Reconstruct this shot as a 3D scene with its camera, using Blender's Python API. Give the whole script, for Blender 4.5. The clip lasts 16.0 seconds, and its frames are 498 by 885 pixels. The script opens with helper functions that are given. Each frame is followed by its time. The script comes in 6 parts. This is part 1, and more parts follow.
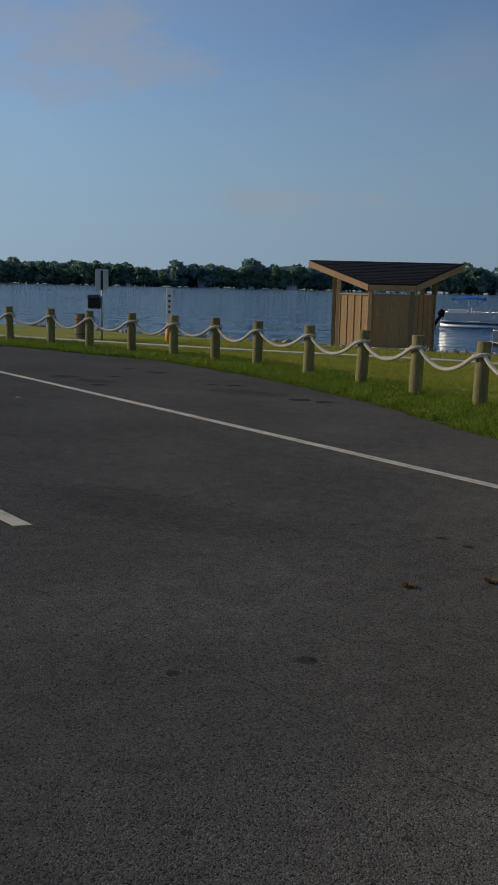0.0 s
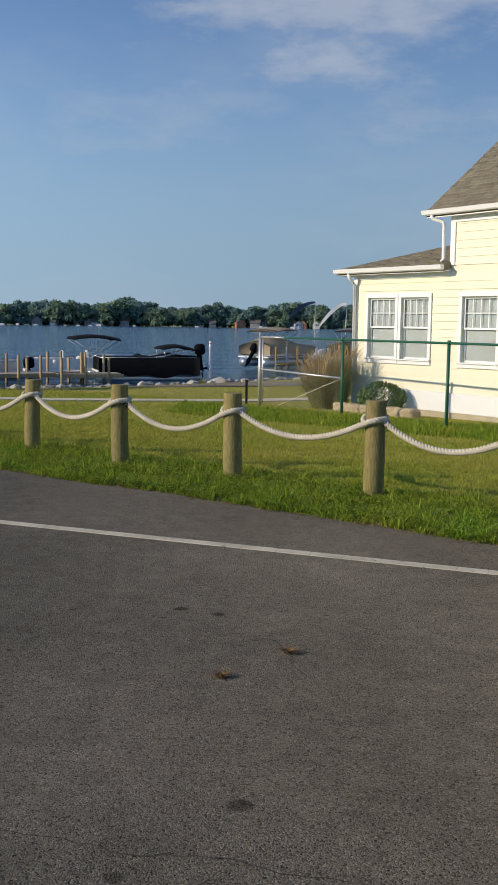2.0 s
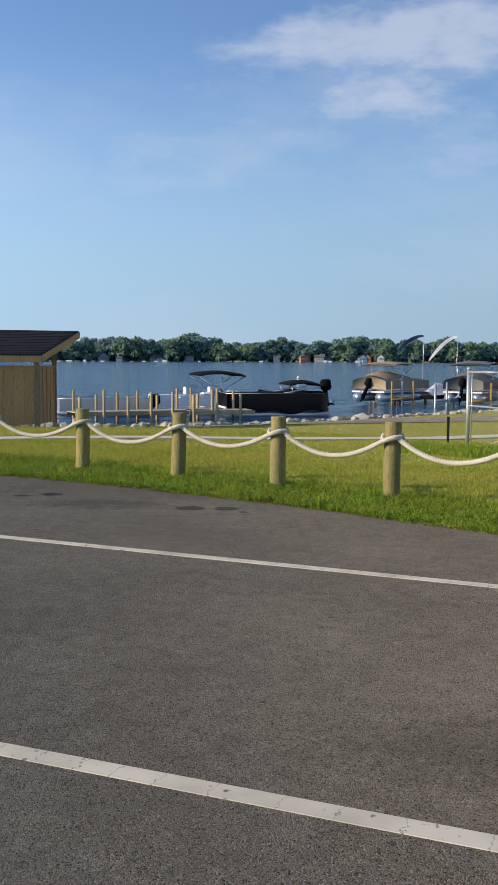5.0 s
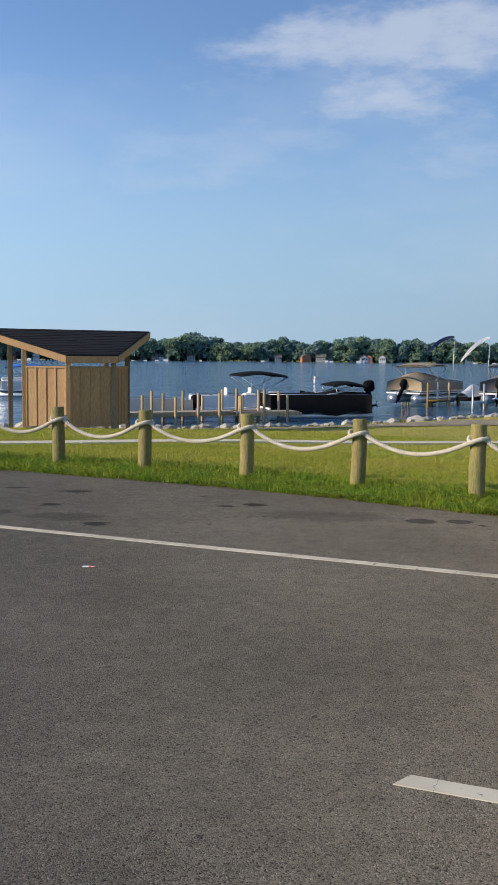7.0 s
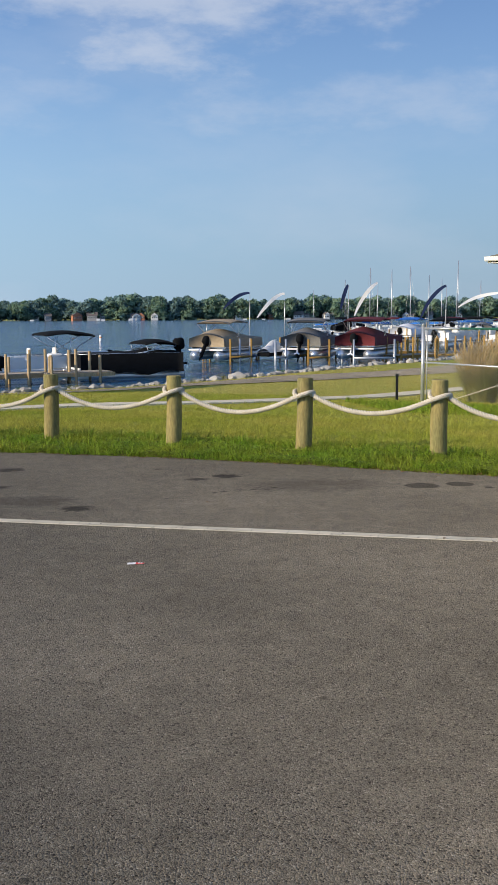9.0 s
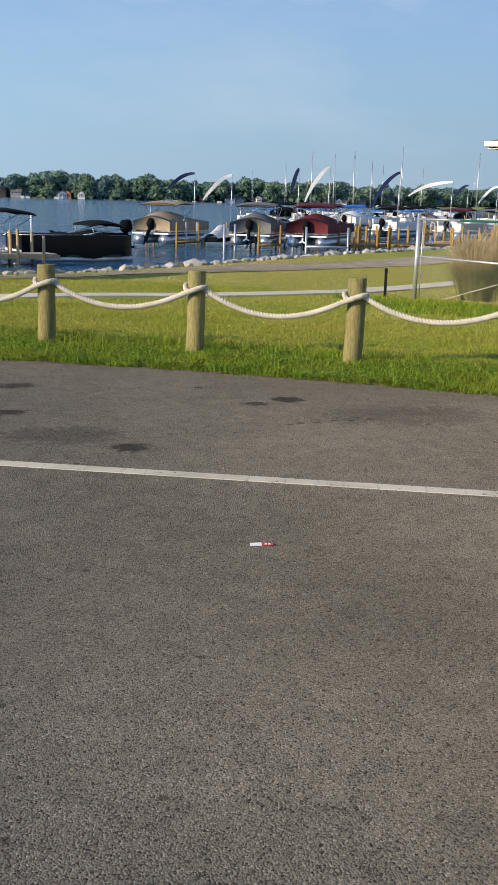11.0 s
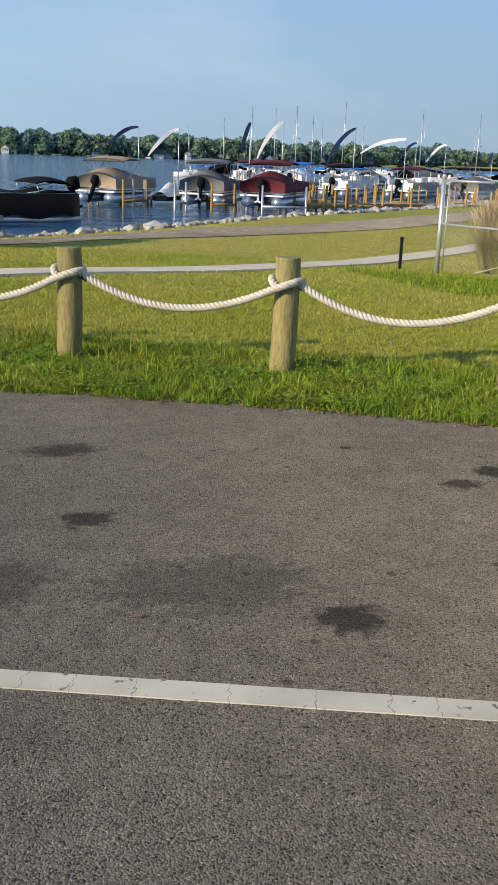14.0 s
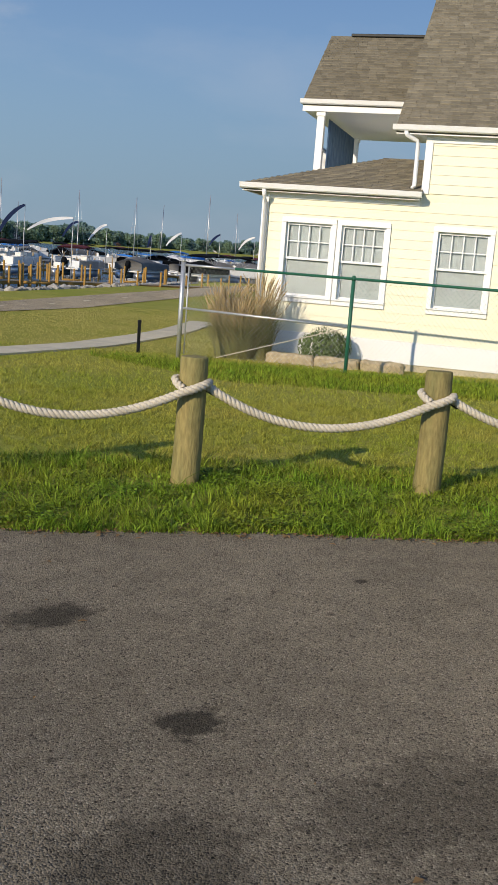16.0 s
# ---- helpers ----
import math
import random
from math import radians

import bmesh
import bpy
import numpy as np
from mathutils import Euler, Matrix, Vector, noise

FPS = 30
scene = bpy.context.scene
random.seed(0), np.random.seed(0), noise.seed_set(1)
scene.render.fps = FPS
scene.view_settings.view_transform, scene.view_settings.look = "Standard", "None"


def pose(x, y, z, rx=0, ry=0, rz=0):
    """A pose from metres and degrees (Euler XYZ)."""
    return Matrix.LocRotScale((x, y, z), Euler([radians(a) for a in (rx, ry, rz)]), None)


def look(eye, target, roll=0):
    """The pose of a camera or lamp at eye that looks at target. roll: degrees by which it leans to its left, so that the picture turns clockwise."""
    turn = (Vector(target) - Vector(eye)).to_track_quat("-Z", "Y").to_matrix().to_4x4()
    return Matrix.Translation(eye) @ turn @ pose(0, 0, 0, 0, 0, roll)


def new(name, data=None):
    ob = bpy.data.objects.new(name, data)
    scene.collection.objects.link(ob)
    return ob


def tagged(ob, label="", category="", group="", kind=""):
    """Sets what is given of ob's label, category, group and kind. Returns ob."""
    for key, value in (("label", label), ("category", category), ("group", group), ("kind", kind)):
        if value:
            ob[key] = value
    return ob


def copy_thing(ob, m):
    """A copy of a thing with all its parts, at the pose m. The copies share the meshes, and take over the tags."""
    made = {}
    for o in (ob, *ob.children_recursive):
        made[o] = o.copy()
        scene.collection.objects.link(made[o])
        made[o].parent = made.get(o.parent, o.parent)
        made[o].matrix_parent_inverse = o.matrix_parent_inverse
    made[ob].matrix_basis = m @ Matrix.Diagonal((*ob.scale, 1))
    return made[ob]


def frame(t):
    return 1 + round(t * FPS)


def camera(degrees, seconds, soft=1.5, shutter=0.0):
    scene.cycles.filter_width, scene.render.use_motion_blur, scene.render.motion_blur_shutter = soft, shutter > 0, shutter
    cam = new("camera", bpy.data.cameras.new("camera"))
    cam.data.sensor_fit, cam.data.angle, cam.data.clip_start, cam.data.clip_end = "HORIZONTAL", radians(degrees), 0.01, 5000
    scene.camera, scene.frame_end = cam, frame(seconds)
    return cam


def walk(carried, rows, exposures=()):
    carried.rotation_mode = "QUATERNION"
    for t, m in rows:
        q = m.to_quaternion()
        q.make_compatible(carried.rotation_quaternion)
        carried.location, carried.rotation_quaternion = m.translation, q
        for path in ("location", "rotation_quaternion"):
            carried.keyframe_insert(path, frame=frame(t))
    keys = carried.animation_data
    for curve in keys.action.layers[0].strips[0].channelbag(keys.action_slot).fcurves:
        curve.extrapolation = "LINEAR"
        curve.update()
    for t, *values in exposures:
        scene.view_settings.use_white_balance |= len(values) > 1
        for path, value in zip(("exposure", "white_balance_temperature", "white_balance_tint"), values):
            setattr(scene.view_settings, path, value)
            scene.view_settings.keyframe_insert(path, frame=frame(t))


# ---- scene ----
cam = camera(28.2, 16.0)
PATH = [
    (0, (5.620, -3.593, 1.454), (4.488, -1.975, 1.139), 1.4),
    (0.2, (5.544, -3.628, 1.473), (4.810, -1.794, 1.157), 1.6),
    (0.3, (5.566, -3.617, 1.463), (5.027, -1.711, 1.184), 2.3),
    (0.4, (5.557, -3.626, 1.481), (5.185, -1.676, 1.240), 2.2),
    (0.5, (5.513, -3.677, 1.501), (5.276, -1.703, 1.282), 1.2),
    (1, (4.898, -3.511, 1.497), (4.863, -1.518, 1.332), 0.6),
    (1.5, (4.379, -3.317, 1.481), (4.474, -1.329, 1.279), 0.5),
    (2, (3.8, -3.375, 1.51), (3.743, -1.39, 1.272), 0.8),
    (2.5, (3.197, -3.148, 1.495), (2.909, -1.193, 1.189), 1.6),
    (3, (2.653, -3.058, 1.513), (2.281, -1.111, 1.243), 1.6),
    (3.5, (2.04, -2.92, 1.507), (1.707, -0.961, 1.275), 1.3),
    (3.7, (1.8, -2.861, 1.488), (1.467, -0.899, 1.289), 0.7),
    (5.8, (-0.494, -2.454, 1.528), (-0.614, -0.462, 1.384), 0.5),
    (6, (-0.710, -2.466, 1.547), (-0.870, -0.476, 1.419), -0.3),
    (6.5, (-1.329, -2.344, 1.525), (-1.638, -0.377, 1.347), -1.2),
    (7, (-1.92, -2.256, 1.536), (-2.094, -0.271, 1.365), 0.5),
    (7.5, (-2.501, -2.192, 1.542), (-2.587, -0.204, 1.344), 1.3),
    (8, (-3.064, -1.99, 1.518), (-3.101, -0.009, 1.247), 2.0),
    (8.5, (-3.488, -1.792, 1.552), (-3.406, 0.185, 1.259), -1.5),
    (9, (-3.836, -1.224, 1.507), (-3.556, 0.74, 1.253), -0.3),
    (9.5, (-4.165, -1.126, 1.576), (-3.811, 0.814, 1.242), -1.4),
    (10, (-4.352, -0.494, 1.535), (-4.011, 1.434, 1.13), -0.2),
    (10.2, (-4.445, -0.271, 1.522), (-4.071, 1.65, 1.108), 1.0),
    (12.3, (-4.793, 2.127, 1.497), (-4.308, 3.986, 0.942), 1.6),
    (12.5, (-4.831, 2.326, 1.492), (-4.334, 4.196, 0.983), 2.6),
    (13, (-4.950, 2.779, 1.495), (-4.441, 4.657, 1.034), 1.2),
    (13.5, (-5.094, 3.307, 1.489), (-4.607, 5.172, 0.953), 2.3),
    (14, (-5.317, 3.782, 1.472), (-4.763, 5.623, 0.920), 2.1),
    (14.5, (-5.534, 4.234, 1.471), (-4.857, 6.045, 0.961), 3.5),
    (15, (-5.786, 4.69, 1.449), (-4.868, 6.426, 1.072), 3.8),
    (15.5, (-6.113, 4.975, 1.46), (-5.097, 6.656, 1.082), 1.4),
    (16, (-6.475, 5.289, 1.457), (-5.297, 6.862, 1.087), 4.4),
]
EXPOSURES = [(0.0, -1.0), (0.3, -0.6), (0.6, -0.15), (1.5, -0.15), (2.0, -0.27), (2.5, -0.1), (3.0, 0.08), (3.5, 0.17), (7.0, 0.15), (9.0, 0.15), (12.5, 0.28), (14.5, 0.28), (16.0, -0.2)]
walk(cam, [(t, look(eye, target, roll)) for t, eye, target, roll in PATH], EXPOSURES)
# ---- end of camera ----

# world, sun
SUN_TO = Vector((0.947 * 0.937, 0.318 * 0.937, -0.35)).normalized()
world = bpy.data.worlds.new("sky")
scene.world = world
world.use_nodes = True
wt = world.node_tree
sky = wt.nodes.new("ShaderNodeTexSky")
sky.sky_type, sky.sun_disc = "NISHITA", False
sky.sun_elevation, sky.sun_rotation = radians(20.5), radians(-108.6)
sky.air_density, sky.dust_density, sky.ozone_density = 1.0, 0.1, 3.5
gen = wt.nodes.new("ShaderNodeTexCoord")
stretch = wt.nodes.new("ShaderNodeMapping")
stretch.inputs["Scale"].default_value = (1.6, 1.6, 4.2)
stretch.inputs["Location"].default_value = (0.35, 0.1, 0.36)
stretch.inputs["Rotation"].default_value = (0, 0, radians(24))
cloud = wt.nodes.new("ShaderNodeTexNoise")
cloud.inputs["Scale"].default_value, cloud.inputs["Detail"].default_value, cloud.inputs["Roughness"].default_value = 1.9, 6, 0.55
ramp = wt.nodes.new("ShaderNodeValToRGB")
ramp.color_ramp.elements[0].position, ramp.color_ramp.elements[0].color = 0.5, (0, 0, 0, 1)
ramp.color_ramp.elements[1].position, ramp.color_ramp.elements[1].color = 0.82, (0.62, 0.62, 0.62, 1)
blend = wt.nodes.new("ShaderNodeMix")
blend.data_type = "RGBA"
blend.inputs[7].default_value = (4.7, 5.1, 5.9, 1)
wt.links.new(gen.outputs["Generated"], stretch.inputs[0])
wt.links.new(stretch.outputs[0], cloud.inputs["Vector"])
wt.links.new(cloud.outputs["Fac"], ramp.inputs[0])
# soft cloud banks that stand over the lake: bearing, height, half width and half height in radians, density
axes = wt.nodes.new("ShaderNodeSeparateXYZ")
wt.links.new(gen.outputs["Generated"], axes.inputs[0])


def sky_math(op, a, b=None, c=None):
    nd = wt.nodes.new("ShaderNodeMath")
    nd.operation = op
    for slot, value in enumerate((a, b, c)):
        if value is None:
            continue
        if isinstance(value, (int, float)):
            nd.inputs[slot].default_value = value
        else:
            wt.links.new(value, nd.inputs[slot])
    return nd.outputs[0]


sky_bearing = sky_math("ARCTAN2", axes.outputs[0], axes.outputs[1])
sky_height = sky_math("ARCSINE", axes.outputs[2])
tatter = wt.nodes.new("ShaderNodeTexNoise")
tatter.inputs["Scale"].default_value, tatter.inputs["Detail"].default_value, tatter.inputs["Roughness"].default_value = 4.6, 7, 0.6
wt.links.new(stretch.outputs[0], tatter.inputs["Vector"])
cover = sky_math("MULTIPLY", ramp.outputs[0], 0.55)
for cb, ch, cw, chh, dense in ((0.1, 0.285, 0.19, 0.06, 0.62), (-0.77, 0.21, 0.1, 0.06, 0.62), (0.2, 0.2, 0.2, 0.03, 0.3), (-0.56, 0.08, 0.09, 0.018, 0.45), (-0.12, 0.2, 0.16, 0.03, 0.25)):
    du = sky_math("DIVIDE", sky_math("SUBTRACT", sky_bearing, cb), cw)
    dv = sky_math("DIVIDE", sky_math("SUBTRACT", sky_height, ch), chh)
    away = sky_math("ADD", sky_math("MULTIPLY", du, du), sky_math("MULTIPLY", dv, dv))
    torn = sky_math("MULTIPLY_ADD", tatter.outputs["Fac"], -7.0, sky_math("ADD", away, 3.6))
    bank = wt.nodes.new("ShaderNodeMapRange")
    bank.interpolation_type = "SMOOTHSTEP"
    bank.inputs[1].default_value, bank.inputs[2].default_value, bank.inputs[3].default_value, bank.inputs[4].default_value = -0.5, 1.5, dense, 0.0
    wt.links.new(torn, bank.inputs[0])
    cover = sky_math("MAXIMUM", cover, bank.outputs[0])
wt.links.new(cover, blend.inputs[0])
tint = wt.nodes.new("ShaderNodeMix")
tint.data_type, tint.blend_type = "RGBA", "MULTIPLY"
tint.inputs[0].default_value = 1.0
tint.inputs[7].default_value = (1.0, 1.0, 1.1, 1)
wt.links.new(sky.outputs[0], tint.inputs[6])
# pale blue haze low over the lake
up = wt.nodes.new("ShaderNodeSeparateXYZ")
wt.links.new(gen.outputs["Generated"], up.inputs[0])
low = wt.nodes.new("ShaderNodeMapRange")
low.interpolation_type = "SMOOTHSTEP"
low.inputs[1].default_value, low.inputs[2].default_value, low.inputs[3].default_value, low.inputs[4].default_value = 0.0, 0.32, 0.88, 0.0
wt.links.new(up.outputs[2], low.inputs[0])
haze = wt.nodes.new("ShaderNodeMix")
haze.data_type = "RGBA"
haze.inputs[7].default_value = (2.4, 3.65, 5.05, 1)
wt.links.new(low.outputs[0], haze.inputs[0])
wt.links.new(tint.outputs[2], haze.inputs[6])
# the sky pales towards the sun and deepens away from it
facing = wt.nodes.new("ShaderNodeVectorMath")
facing.operation = "DOT_PRODUCT"
facing.inputs[1].default_value = -SUN_TO
wt.links.new(gen.outputs["Generated"], facing.inputs[0])
offset = wt.nodes.new("ShaderNodeMath")
offset.operation = "ADD"
offset.inputs[1].default_value = 0.3
wt.links.new(sky_math("MINIMUM", facing.outputs["Value"], 0.5), offset.inputs[0])
glow = wt.nodes.new("ShaderNodeMath")
glow.operation = "POWER"
glow.inputs[0].default_value = 1.78
wt.links.new(offset.outputs[0], glow.inputs[1])
paler = wt.nodes.new("ShaderNodeVectorMath")
paler.operation = "SCALE"
wt.links.new(haze.outputs[2], paler.inputs[0])
wt.links.new(glow.outputs[0], paler.inputs["Scale"])
wt.links.new(paler.outputs[0], blend.inputs[6])
wt.links.new(blend.outputs[2], wt.nodes["Background"].inputs[0])
wt.nodes["Background"].inputs[1].default_value = 0.12
sun = new("sun", bpy.data.lights.new("sun", "SUN"))
sun.data.energy, sun.data.angle, sun.data.color = 5.0, radians(0.53), (1.0, 0.83, 0.6)
sun.matrix_world = look((0, 0, 30), Vector((0, 0, 30)) + SUN_TO)


# ---- materials ----
def material(name, color, rough=0.7, metal=0.0, grain=0.0, grain_scale=40.0, blotch=0.0, blotch_scale=2.0, bump=0.0, bump_scale=60.0,
             second=None, per_piece=0.0, per_island=0.0, stretch_to=None, spec=0.3):
    """A surface with fine grain, larger blotches towards a second colour, and relief."""
    m = bpy.data.materials.new(name)
    m.use_nodes = True
    t = m.node_tree
    bsdf = t.nodes["Principled BSDF"]
    bsdf.inputs["Roughness"].default_value, bsdf.inputs["Metallic"].default_value = rough, metal
    bsdf.inputs["Specular IOR Level"].default_value = spec
    coord = t.nodes.new("ShaderNodeTexCoord")
    vec = coord.outputs["Object"]
    if stretch_to:
        mp = t.nodes.new("ShaderNodeMapping")
        mp.inputs["Scale"].default_value = stretch_to
        t.links.new(vec, mp.inputs[0])
        vec = mp.outputs[0]
    base = t.nodes.new("ShaderNodeRGB")
    base.outputs[0].default_value = (*color, 1)
    col = base.outputs[0]

    def noise_at(scale, detail=4.0):
        n = t.nodes.new("ShaderNodeTexNoise")
        n.inputs["Scale"].default_value, n.inputs["Detail"].default_value = scale, detail
        t.links.new(vec, n.inputs["Vector"])
        return n.outputs["Fac"]

    def spread(value, lo, hi, a=0.3, b=0.7):
        r = t.nodes.new("ShaderNodeMapRange")
        r.inputs[1].default_value, r.inputs[2].default_value, r.inputs[3].default_value, r.inputs[4].default_value = a, b, lo, hi
        t.links.new(value, r.inputs[0])
        return r.outputs[0]

    def scaled(colour, value):
        h = t.nodes.new("ShaderNodeHueSaturation")
        t.links.new(colour, h.inputs["Color"])
        t.links.new(value, h.inputs["Value"])
        return h.outputs[0]

    if blotch:
        mx = t.nodes.new("ShaderNodeMix")
        mx.data_type = "RGBA"
        t.links.new(spread(noise_at(blotch_scale, 5), 0, blotch), mx.inputs[0])
        t.links.new(col, mx.inputs[6])
        mx.inputs[7].default_value = (*(second or [c * 0.5 for c in color]), 1)
        col = mx.outputs[2]
    if grain:
        col = scaled(col, spread(noise_at(grain_scale), 1 - grain, 1 + grain))
    if per_piece:
        info = t.nodes.new("ShaderNodeObjectInfo")
        col = scaled(col, spread(info.outputs["Random"], 1 - per_piece, 1 + per_piece, 0, 1))
    if per_island:
        geo = t.nodes.new("ShaderNodeNewGeometry")
        col = scaled(col, spread(geo.outputs["Random Per Island"], 1 - per_island, 1 + per_island, 0, 1))
    t.links.new(col, bsdf.inputs["Base Color"])
    if bump:
        bp = t.nodes.new("ShaderNodeBump")
        bp.inputs["Strength"].default_value, bp.inputs["Distance"].default_value = bump, 0.01
        t.links.new(noise_at(bump_scale), bp.inputs["Height"])
        t.links.new(bp.outputs[0], bsdf.inputs["Normal"])
    return m


def asphalt_material(name, tone, stains=()):
    """Rolled asphalt: stones in binder, worn patches, and old drips where cars stood."""
    m = bpy.data.materials.new(name)
    m.use_nodes = True
    t = m.node_tree
    bsdf = t.nodes["Principled BSDF"]
    bsdf.inputs["Roughness"].default_value = 0.9
    bsdf.inputs["Specular IOR Level"].default_value = 0.12
    bsdf.inputs["Diffuse Roughness"].default_value = 1.0
    coord = t.nodes.new("ShaderNodeTexCoord")
    vec = coord.outputs["Object"]
    stone = t.nodes.new("ShaderNodeTexVoronoi")
    stone.inputs["Scale"].default_value = 165
    big = t.nodes.new("ShaderNodeTexNoise")
    big.inputs["Scale"].default_value, big.inputs["Detail"].default_value = 0.55, 6
    mid = t.nodes.new("ShaderNodeTexNoise")
    mid.inputs["Scale"].default_value, mid.inputs["Detail"].default_value = 7, 5
    for n in (stone, big, mid):
        t.links.new(vec, n.inputs["Vector"])
    tones = t.nodes.new("ShaderNodeValToRGB")
    cr = tones.color_ramp
    cr.elements[0].position, cr.elements[0].color = 0.0, (0.3 * tone, 0.27 * tone, 0.22 * tone, 1)
    cr.elements[1].position, cr.elements[1].color = 1.0, (1.75 * tone, 1.6 * tone, 1.25 * tone, 1)
    for at, k in ((0.12, 0.62), (0.3, 0.9), (0.62, 1.04), (0.9, 1.25)):
        e = cr.elements.new(at)
        e.color = (k * tone, 0.88 * k * tone, 0.665 * k * tone, 1)
    sep = t.nodes.new("ShaderNodeSeparateColor")
    t.links.new(stone.outputs["Color"], sep.inputs[0])
    t.links.new(sep.outputs[0], tones.inputs[0])
    value = t.nodes.new("ShaderNodeMapRange")
    value.inputs[1].default_value, value.inputs[2].default_value, value.inputs[3].default_value, value.inputs[4].default_value = 0.3, 0.7, 0.78, 1.2
    t.links.new(big.outputs["Fac"], value.inputs[0])
    value2 = t.nodes.new("ShaderNodeMapRange")
    value2.inputs[1].default_value, value2.inputs[2].default_value, value2.inputs[3].default_value, value2.inputs[4].default_value = 0.3, 0.7, 0.86, 1.12
    t.links.new(mid.outputs["Fac"], value2.inputs[0])
    mult = t.nodes.new("ShaderNodeMath")
    mult.operation = "MULTIPLY"
    t.links.new(value.outputs[0], mult.inputs[0])
    t.links.new(value2.outputs[0], mult.inputs[1])
    total = mult.outputs[0]
    wob = t.nodes.new("ShaderNodeTexNoise")
    wob.inputs["Scale"].default_value, wob.inputs["Detail"].default_value = 16, 6
    t.links.new(vec, wob.inputs["Vector"])
    bent = t.nodes.new("ShaderNodeMix")
    bent.data_type, bent.blend_type = "RGBA", "LINEAR_LIGHT"
    bent.inputs[0].default_value = 0.012
    t.links.new(vec, bent.inputs[6])
    t.links.new(wob.outputs["Color"], bent.inputs[7])
    # gum and drips, then small pits
    for scale, start, largest, depth in ((2.4, 0.6, 0.075, 0.5), (9.0, 0.68, 0.15, 0.5), (28.0, 0.66, 0.16, 0.45), (56.0, 0.5, 0.29, 0.3), (105.0, 0.62, 0.3, 0.5)):
        spot = t.nodes.new("ShaderNodeTexVoronoi")
        spot.inputs["Scale"].default_value = scale
        t.links.new(bent.outputs[2], spot.inputs["Vector"])
        split = t.nodes.new("ShaderNodeSeparateColor")
        t.links.new(spot.outputs["Color"], split.inputs[0])
        size = t.nodes.new("ShaderNodeMapRange")
        size.inputs[1].default_value, size.inputs[2].default_value, size.inputs[3].default_value, size.inputs[4].default_value = start, 1.0, -0.03, largest
        t.links.new(split.outputs[1], size.inputs[0])
        less = t.nodes.new("ShaderNodeMath")
        less.operation = "SUBTRACT"
        t.links.new(spot.outputs["Distance"], less.inputs[0])
        t.links.new(size.outputs[0], less.inputs[1])
        gum = t.nodes.new("ShaderNodeMapRange")
        gum.inputs[1].default_value, gum.inputs[2].default_value, gum.inputs[3].default_value, gum.inputs[4].default_value = -0.01, 0.02, depth, 1.0
        t.links.new(less.outputs[0], gum.inputs[0])
        spots = t.nodes.new("ShaderNodeMath")
        spots.operation = "MULTIPLY"
        t.links.new(total, spots.inputs[0])
        t.links.new(gum.outputs[0], spots.inputs[1])
        total = spots.outputs[0]
    shape = t.nodes.new("ShaderNodeMath")
    shape.operation = "MULTIPLY"
    shape.inputs[1].default_value = 1.4
    t.links.new(wob.outputs["Fac"], shape.inputs[0])
    faint = t.nodes.new("ShaderNodeMath")
    faint.operation = "MULTIPLY"
    faint.inputs[1].default_value = 0.4
    t.links.new(wob.outputs["Fac"], faint.inputs[0])
    for x, y, rx, ry, dark in stains:
        mp = t.nodes.new("ShaderNodeMapping")
        mp.vector_type = "POINT"
        mp.inputs["Location"].default_value = (-x / rx, -y / ry, 0)
        mp.inputs["Scale"].default_value = (1 / rx, 1 / ry, 0)
        t.links.new(vec, mp.inputs[0])
        ln = t.nodes.new("ShaderNodeVectorMath")
        ln.operation = "LENGTH"
        t.links.new(mp.outputs[0], ln.inputs[0])
        add = t.nodes.new("ShaderNodeMath")
        add.operation = "ADD"
        t.links.new(ln.outputs["Value"], add.inputs[0])
        crisp = dark < 0.3
        t.links.new(faint.outputs[0] if crisp else shape.outputs[0], add.inputs[1])
        mr = t.nodes.new("ShaderNodeMapRange")
        mr.interpolation_type = "SMOOTHSTEP"
        mr.inputs[1].default_value, mr.inputs[2].default_value, mr.inputs[3].default_value, mr.inputs[4].default_value = (1.12, 1.26, dark * 1.6, 1.0) if crisp else (1.2, 1.7, dark * 0.85, 1.0)
        t.links.new(add.outputs[0], mr.inputs[0])
        mu = t.nodes.new("ShaderNodeMath")
        mu.operation = "MULTIPLY"
        t.links.new(total, mu.inputs[0])
        t.links.new(mr.outputs[0], mu.inputs[1])
        total = mu.outputs[0]
    hue = t.nodes.new("ShaderNodeHueSaturation")
    t.links.new(tones.outputs[0], hue.inputs["Color"])
    t.links.new(total, hue.inputs["Value"])
    t.links.new(hue.outputs[0], bsdf.inputs["Base Color"])
    bp = t.nodes.new("ShaderNodeBump")
    bp.inputs["Strength"].default_value, bp.inputs["Distance"].default_value = 0.75, 0.006
    grit = t.nodes.new("ShaderNodeTexNoise")
    grit.inputs["Scale"].default_value, grit.inputs["Detail"].default_value, grit.inputs["Roughness"].default_value = 170, 3, 0.65
    t.links.new(vec, grit.inputs["Vector"])
    relief = t.nodes.new("ShaderNodeMath")
    relief.operation = "SUBTRACT"
    t.links.new(grit.outputs["Fac"], relief.inputs[0])
    t.links.new(stone.outputs["Distance"], relief.inputs[1])
    t.links.new(relief.outputs[0], bp.inputs["Height"])
    t.links.new(bp.outputs[0], bsdf.inputs["Normal"])
    return m


